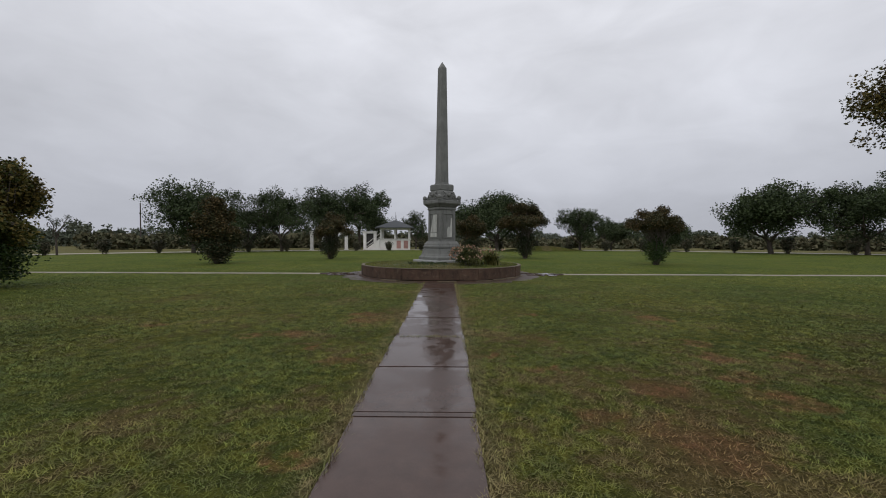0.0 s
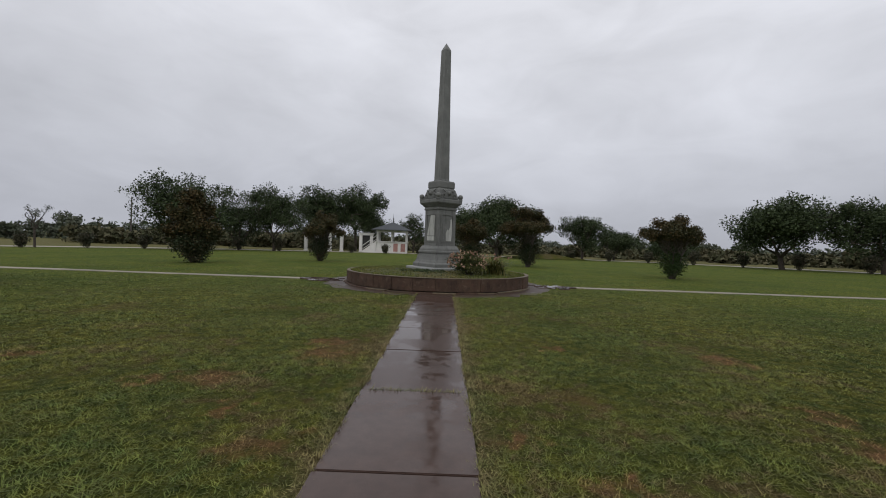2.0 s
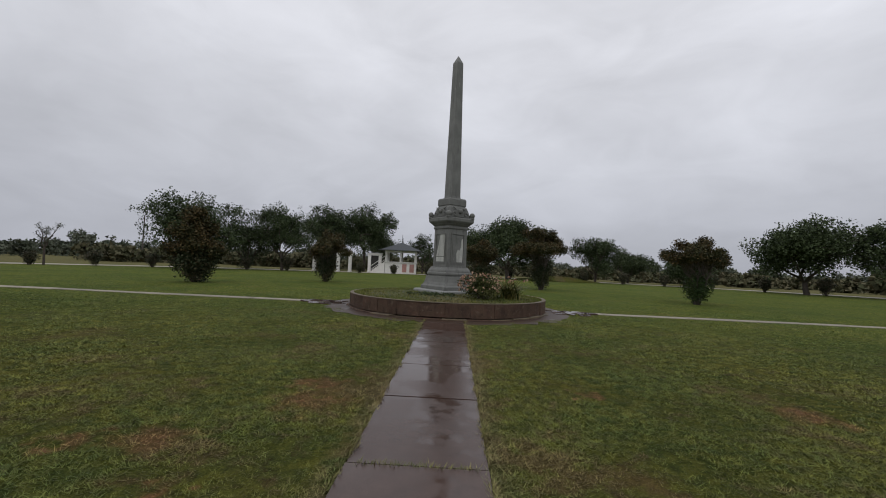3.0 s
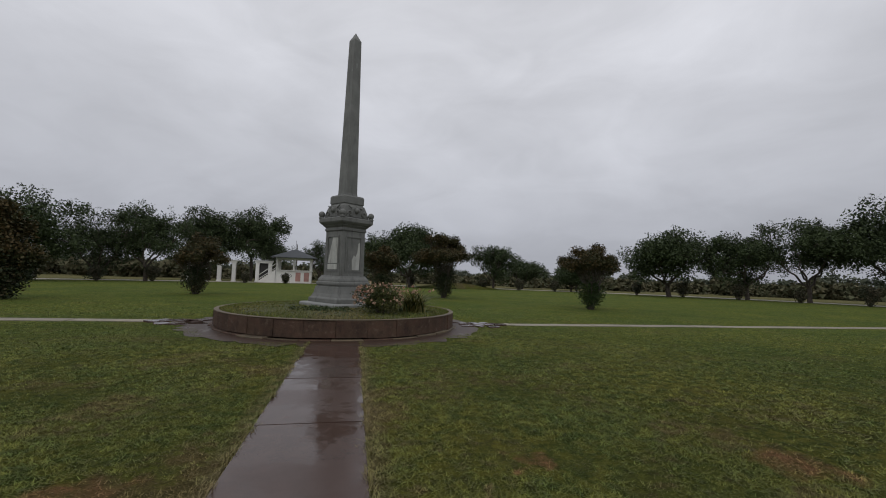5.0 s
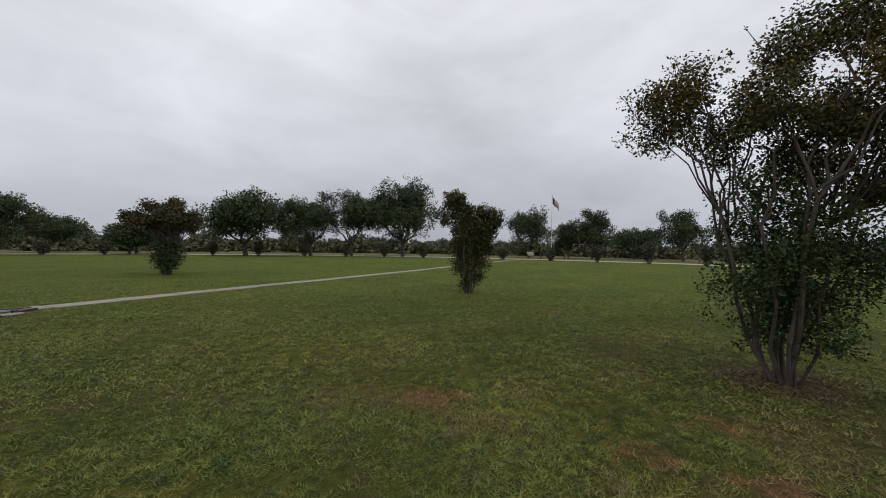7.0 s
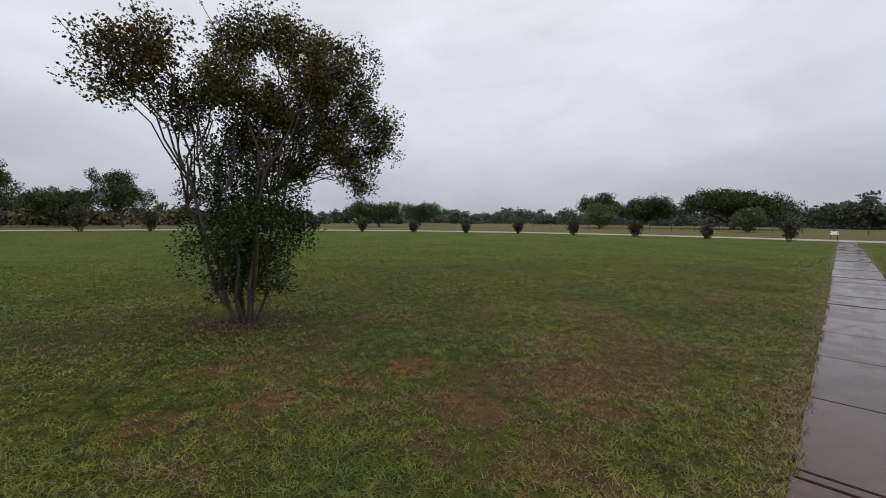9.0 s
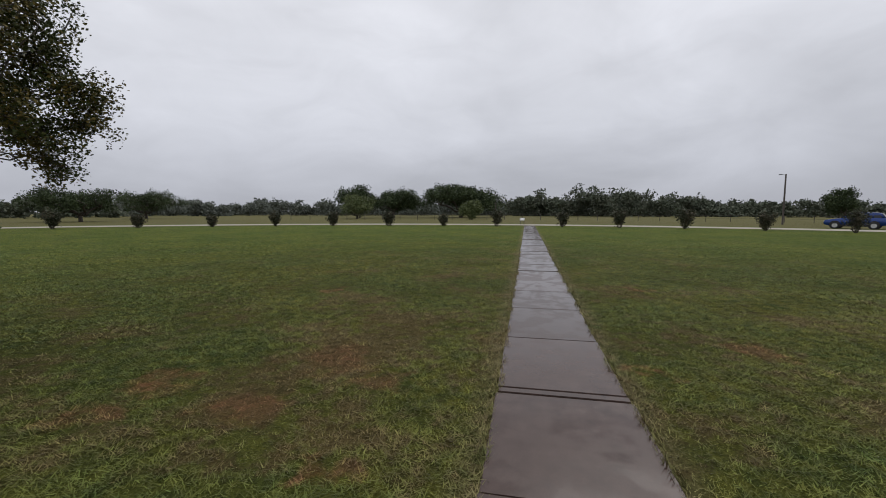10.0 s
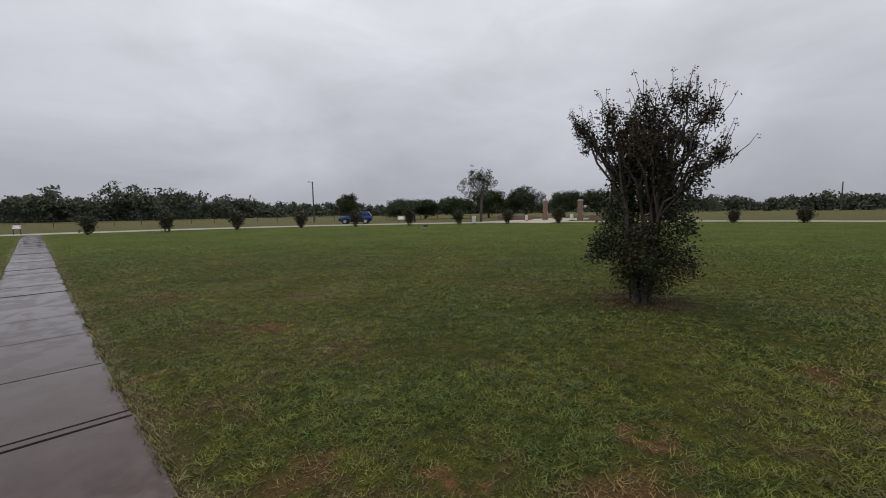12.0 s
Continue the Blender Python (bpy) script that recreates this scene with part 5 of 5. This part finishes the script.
def valve_box(x, y):
    z = gz(x, y)
    ob = thing("valve_box", "small dark box on a pale concrete pad in the lawn", "utility box", pose(x, y, z, 0, 0, 20))
    part("pad", box(-0.45, 0.45, -0.3, 0.3, -0.04, 0.05, 0.01), DRY, ob, "pale concrete pad")
    part("body", box(-0.34, 0.02, -0.15, 0.15, 0.052, 0.2, 0.02), IRON, ob)
    part("lid", box(-0.36, 0.04, -0.17, 0.17, 0.202, 0.235, 0.008), IRON, ob)


valve_box(-27.0, -19.4)

# ---- parked car ----


def car(x, y, turn):
    z = gz(x, y)
    ob = thing("car", "blue compact crossover parked on the grass beyond the road", "car", pose(x, y, z, 0, 0, turn))

    def shell(name, prof, half, material, inset=0.06, label="", parent=ob):
        bm = bmesh.new()
        cols = []
        for s, k in ((-1, 0.0), (-0.93, 1.0), (0.93, 1.0), (1, 0.0)):
            cols.append([bm.verts.new((px * (1 - 0.015 * (1 - k)), s * half, pz - inset * (1 - k) * (0.5 if pz > 0.6 else -0.2))) for px, pz in prof])
        n = len(prof)
        for a, b in zip(cols, cols[1:]):
            for i in range(n):
                bm.faces.new((a[i], a[(i + 1) % n], b[(i + 1) % n], b[i]))
        bm.faces.new(cols[0])
        bm.faces.new(list(reversed(cols[-1])))
        bmesh.ops.recalc_face_normals(bm, faces=bm.faces)
        bmesh.ops.bevel(bm, geom=[e for e in bm.edges if e.calc_face_angle(0) > 0.25], offset=0.035, segments=2, affect="EDGES")
        for f in bm.faces:
            f.smooth = True
        return part(name, bm, material, parent, label)

    body = [(2.18, 0.42), (2.22, 0.62), (2.12, 0.86), (1.2, 1.02), (0.95, 1.05), (-1.75, 1.10), (-2.12, 1.06), (-2.2, 0.7), (-2.14, 0.38), (-1.75, 0.30), (1.75, 0.28)]
    shell("body", body, 0.91, CARPAINT)
    roof = [(1.0, 1.04), (0.15, 1.54), (-0.3, 1.62), (-1.35, 1.60), (-1.75, 1.52), (-2.05, 1.08)]
    cabin = shell("cabin", roof, 0.80, CARPAINT, 0.1)
    for s in (-1, 1):
        for x0, x1, xa, xb in ((0.72, -0.25, 0.12, -0.25), (-0.33, -1.2, -0.33, -1.2), (-1.28, -1.85, -1.28, -1.62)):
            bm = bmesh.new()
            vs = [bm.verts.new((px, s * hy, pz)) for px, pz, hy in ((x0, 1.10, 0.815), (x1, 1.10, 0.815), (xb, 1.49, 0.79), (xa, 1.49, 0.79))]
            vb = [bm.verts.new((v.co.x, v.co.y - s * 0.03, v.co.z)) for v in vs]
            bm.faces.new(vs)
            bm.faces.new(list(reversed(vb)))
            for i in range(4):
                bm.faces.new((vs[i], vs[(i + 1) % 4], vb[(i + 1) % 4], vb[i]))
            bmesh.ops.recalc_face_normals(bm, faces=bm.faces)
            part("side_window", bm, GLASS_DARK, cabin, "dark tinted side window")
        part("headlight", box(1.95, 2.2, s * 0.62 - 0.16, s * 0.62 + 0.16, 0.66, 0.82, 0.03), LAMPLENS, ob)
        part("tail_light", box(-2.2, -1.98, s * 0.7 - 0.15, s * 0.7 + 0.15, 0.78, 1.0, 0.03), REDLENS, ob)
        part("mirror", box(0.62, 0.78, s * 0.98 - 0.08, s * 0.98 + 0.08, 1.02, 1.15, 0.03), CARPAINT, ob)
        part("sill", box(-1.4, 1.4, s * 0.9 - 0.03, s * 0.9 + 0.03, 0.24, 0.42, 0.01), TYRE, ob, "black plastic sill")
        for wx in (1.35, -1.35):
            bm = stack([(0.41, -0.035), (0.41, 0.035)], 22, 0)
            bmesh.ops.rotate(bm, verts=bm.verts, cent=(0, 0, 0), matrix=Matrix.Rotation(radians(90), 3, "X"))
            bmesh.ops.translate(bm, verts=bm.verts, vec=(wx, s * 0.885, 0.38))
            part("wheel_arch", bm, TYRE, ob, "black plastic wheel arch")
            wheel = new("wheel")
            wheel.parent = ob
            wheel.location = (wx, s * 0.86, 0.34)
            wheel.rotation_euler = (radians(90), 0, 0)
            part("tyre", stack([(0.30, -0.11), (0.34, -0.08), (0.34, 0.08), (0.30, 0.11)], 20, 0), TYRE, wheel)
            part("rim", stack([(0.21, -0.118), (0.22, 0.118)], 14, 0), CHROME, wheel)
    part("windscreen", box(0.0, 0.03, -0.7, 0.7, -0.42, 0.42), GLASS_DARK, cabin).matrix_basis = pose(0.60, 0, 1.31, 0, -60, 0)
    part("rear_window", box(0.0, 0.03, -0.65, 0.65, -0.2, 0.2), GLASS_DARK, cabin).matrix_basis = pose(-1.93, 0, 1.34, 0, 34, 0)
    part("grille", box(2.16, 2.235, -0.5, 0.5, 0.45, 0.62, 0.02), TYRE, ob)
    return ob


car(-31.2, -37.8, -40)

# ---- brick entrance ----


def brick_pillar(x, y, top, w=0.66):
    z = gz(x, y)
    ob = thing("gate_pillar", "tall red brick gate pillar with a pale rounded cap", "pillar", pose(x, y, z, 0, 0, 30), group="entrance pillars")
    part("shaft", stack([(w / 2, -0.1), (w / 2, top - z - 0.25)], bevel=0.02), BRICK, ob)
    part("plinth", stack([(w / 2 + 0.07, -0.1), (w / 2 + 0.07, 0.5)], bevel=0.02), BRICK, ob)
    part("cap", stack([(w / 2 + 0.06, top - z - 0.248), (w / 2 + 0.06, top - z - 0.1), (w / 2 - 0.1, top - z)], bevel=0.02), GRANITE_PALE, ob, "pale stone cap")
    part("plaque", box(-0.25, 0.25, w / 2 + 0.002, w / 2 + 0.03, 0.7, 1.4, 0.01), WHITE, ob, "white plaque")
    return ob


brick_pillar(-54.9, -23.0, 2.85)
brick_pillar(-55.5, -17.7, 2.75)


def brick_wall(x, y, ln, h, turn):
    z = gz(x, y)
    ob = thing("brick_wall", "low red brick wing wall of the entrance", "wall", pose(x, y, z, 0, 0, turn), group="entrance wing walls")
    for k in range(int(h / 0.2)):
        n = int(ln / 0.5)
        for i in range(n):
            o = 0.25 * (k % 2)
            part("brick", box(-ln / 2 + i * 0.5 + o, -ln / 2 + i * 0.5 + o + 0.485, -0.14, 0.14, k * 0.2 - 0.1, k * 0.2 + 0.088), BRICK, ob)
    part("coping", box(-ln / 2, ln / 2 + 0.25, -0.18, 0.18, int(h / 0.2) * 0.2 - 0.1, int(h / 0.2) * 0.2, 0.02), GRANITE_PALE, ob)
    return ob


brick_wall(-53.3, -27.5, 5.6, 0.9, 112)
brick_wall(-55.6, -14.2, 4.8, 0.9, 92)
for x, y, w, h in ((-37.1, -21.8, 0.8, 0.95), (-49.6, -22.8, 0.65, 0.85), (-53.2, -17.8, 0.8, 0.95)):
    z = gz(x, y)
    b = thing("marker_block", "white painted block marker beside the entrance drive", "block", pose(x, y, z, 0, 0, 35), group="white markers")
    part("block", box(-w / 2, w / 2, -0.18, 0.18, 0.08, h, 0.03), WHITE, b)
    part("foot", box(-w / 2 - 0.06, w / 2 + 0.06, -0.24, 0.24, -0.1, 0.078, 0.01), CONCRETE, b)
    part("lettering", box(-w * 0.3, w * 0.3, 0.182, 0.19, h * 0.5, h * 0.62), IRON, b)
drive_v, drive_f = [], []
for i in range(9):
    t = i / 8
    for s in (0, 1):
        x, y = -43 - 22 * t, (-17.5 if s else -24.5) - 2.5 * t - (0 if s else 1.0 * t) + (2.0 if s else -2.0) * (1 - t) ** 2
        drive_v.append((x, y, gz(x, y) + 0.03))
drive_f = [(2 * i, 2 * i + 2, 2 * i + 3, 2 * i + 1) for i in range(8)]
dr = part("driveway", mesh_from("driveway", drive_v, drive_f, CALICHE, True), CALICHE)
tagged(dr, "pale paved drive leading to the brick entrance", "road", kind="structure")

# ---- pasture fence behind ----
fence = thing("fence", "low wire and rail fence across the pasture", "fence")
for i in range(36):
    a = radians(152 + i * 2.1)
    x, y = CX + 92 * math.sin(a), CY + 92 * math.cos(a)
    b = radians(152 + (i + 1) * 2.1)
    x1, y1 = CX + 92 * math.sin(b), CY + 92 * math.cos(b)
    part("post", cyl(None, x, y, gz(x, y) - 0.2, gz(x, y) + 1.1, 0.04, 6), POLEWOOD, fence)
    for hgt in (0.55, 1.0):
        part("rail", mesh_from("rail", *tubes([((x, y, gz(x, y) + hgt), (x1, y1, gz(x1, y1) + hgt), 0.014, 0.014)], 4), POLEWOOD), POLEWOOD, fence)
mound_v, mound_f = [(0, 0, 0.75)], []
for k in range(1, 6):
    for i in range(28):
        a = math.tau * i / 28
        mound_v.append((7.5 * k / 5 * math.cos(a), 3.2 * k / 5 * math.sin(a), 1.25 * 0.6 * (math.cos(math.pi * k / 5) * 0.5 + 0.5) - (0.1 if k == 5 else 0)))
for k in range(4):
    mound_f += [(1 + k * 28 + i, 1 + (k + 1) * 28 + i, 1 + (k + 1) * 28 + (i + 1) % 28, 1 + k * 28 + (i + 1) % 28) for i in range(28)]
mo = part("mound", mesh_from("mound", mound_v, mound_f, TURF, True), TURF)
mo.location = (17.0, 74.0, 0)
tagged(mo, "low grassy mound beyond the ring road", "mound", kind="structure")

# ---- grass near the walk ----


def turf_blades(per_m2, near, far, blades, radius, width, h0, h1, seed, pale=0.45):
    """Low tufts of short broad blades, thick in drifts and thin on the worn spots."""
    rng = np.random.default_rng(seed)
    n = int(per_m2 * (2 * far) * (7 + 2 * far))
    x, y = rng.uniform(-far, far, n), rng.uniform(2.5 - far, 9.5 + far, n)
    d = np.hypot(x, y - np.clip(y, 2.5, 9.5))
    keep = (d >= near) & (d < far)
    if far > 12:
        keep &= rng.uniform(0, 1, n) < np.clip((far - d) / 7.0, 0.0, 1.0)
    drift = np.sin(2.1 * x + 1.3 * np.sin(1.7 * y)) + np.sin(2.7 * y + 1.1 * np.sin(2.3 * x)) + 0.9 * np.sin(9.1 * x + 2 + 2 * np.sin(3 * y)) * np.sin(8.3 * y)
    keep &= rng.uniform(-2.4, 1.0, n) < drift + 1.0
    x, y, drift = x[keep], y[keep], drift[keep]
    size = rng.uniform(0.5, 1.5, len(x)) * np.clip(0.95 + 0.12 * drift, 0.6, 1.3)
    shade = np.clip(pale + 0.05 * drift + rng.normal(0, 0.17, len(x)), 0, 1)
    x, y, size, shade = (np.repeat(v, blades) for v in (x, y, size, shade))
    n = len(x)
    a = rng.uniform(0, math.tau, n)
    off = radius * size * np.sqrt(rng.uniform(0, 1, n))
    x, y = x + np.cos(a) * off, y + np.sin(a) * off
    edge = np.where(y > 6.1, 0.57, 0.545) + 0.035 * np.sin(9 * y) + 0.03 * np.sin(23 * y + 1) + rng.normal(0, 0.02, n)
    bare = ((np.abs(x) < edge) & (y < 17.5)) | (np.hypot(x - CX, y - CY) < 4.26 + 0.16 * np.sin(7 * np.arctan2(x, y - CY))) | ((np.abs(y - 21.75) < 0.32) & (np.abs(x) > 4))
    for px, py, r in PATCHES:
        bare |= (np.hypot(x - px, y - py) < r * (1.05 + 0.25 * np.sin(5 * x + 3 * y))) & (rng.uniform(0, 1, n) < 0.62)
    keep = ~bare
    x, y, size, shade, a = x[keep], y[keep], size[keep], shade[keep], a[keep]
    n = len(x)
    a = a + rng.normal(0, 0.7, n)
    h = rng.uniform(h0, h1, n) * size
    reach = rng.uniform(0.9, 2.8, n) * h
    b = a + math.pi / 2 + rng.normal(0, 0.4, n)
    w = width * rng.uniform(0.6, 1.3, n)
    bx, by, z0 = np.cos(b) * w, np.sin(b) * w, rng.uniform(0.0, 0.4, n) * h - 0.003
    p0 = np.stack([x - bx, y - by, z0], 1)
    p1 = np.stack([x + bx, y + by, z0], 1)
    p2 = np.stack([x + np.cos(a) * reach, y + np.sin(a) * reach, h], 1)
    tri = np.stack([p0, p1, p2], 1).reshape(-1, 3)
    tri[:, 2] += ground_z(tri[:, 0], tri[:, 1])
    return tri, np.repeat(np.clip(shade + rng.normal(0, 0.16, n), 0, 1), 3)


sets = [turf_blades(1000, 0.0, 5.0, 4, 0.045, 0.0036, 0.010, 0.030, 301), turf_blades(330, 5.0, 11.0, 4, 0.075, 0.0058, 0.011, 0.032, 302, 0.55), turf_blades(54, 11.0, 24.0, 4, 0.15, 0.011, 0.012, 0.030, 303, 0.68)]


def edge_blades(seed, y0, y1, per_m=420):
    """Longer grass that hangs over both edges of the walkway, and sprouts in one joint."""
    rng = np.random.default_rng(seed)
    n = int(per_m * (y1 - y0) * 2)
    y = rng.uniform(y0, y1, n)
    side = np.where(rng.uniform(0, 1, n) < 0.5, -1.0, 1.0)
    wave = 0.5 + 0.5 * np.sin(3.1 * y + 2 * side) * np.sin(7.7 * y + side)
    keep = rng.uniform(0, 1, n) < 0.35 + 0.65 * wave
    y, side, wave = y[keep], side[keep], wave[keep]
    n = len(y)
    x = side * (np.where(y > 6.1, 0.575, 0.55) + np.abs(rng.normal(0, 0.04, n)) - 0.025 * wave)
    k = int(n * 0.03)
    y[:k], x[:k] = 9.0 + rng.normal(0, 0.02, k), rng.uniform(-0.5, 0.5, k)
    a = np.where(rng.uniform(0, 1, n) < 0.6, np.where(side > 0, math.pi, 0.0), 0.0) + rng.normal(0, 0.9, n)
    h = rng.uniform(0.02, 0.06, n) * (0.6 + 0.7 * wave)
    reach = h * rng.uniform(0.4, 1.2, n)
    w = rng.uniform(0.003, 0.006, n)
    b = a + math.pi / 2
    z0 = np.full(n, 0.0)
    p0 = np.stack([x - np.cos(b) * w, y - np.sin(b) * w, z0], 1)
    p1 = np.stack([x + np.cos(b) * w, y + np.sin(b) * w, z0], 1)
    p2 = np.stack([x + np.cos(a) * reach, y + np.sin(a) * reach, h], 1)
    return np.stack([p0, p1, p2], 1).reshape(-1, 3), np.repeat(np.clip(rng.normal(0.6, 0.22, n), 0, 1), 3)


sets.append(edge_blades(311, -8.0, 17.8))
verts, tones = np.concatenate([s[0] for s in sets]), np.concatenate([s[1] for s in sets])
grass = part("grass", mesh_from("grass", verts, np.arange(len(verts)).reshape(-1, 3), BLADE, tone=tones), BLADE)
tagged(grass, "short damp grass blades with dry tips", "grass", kind="stuff")
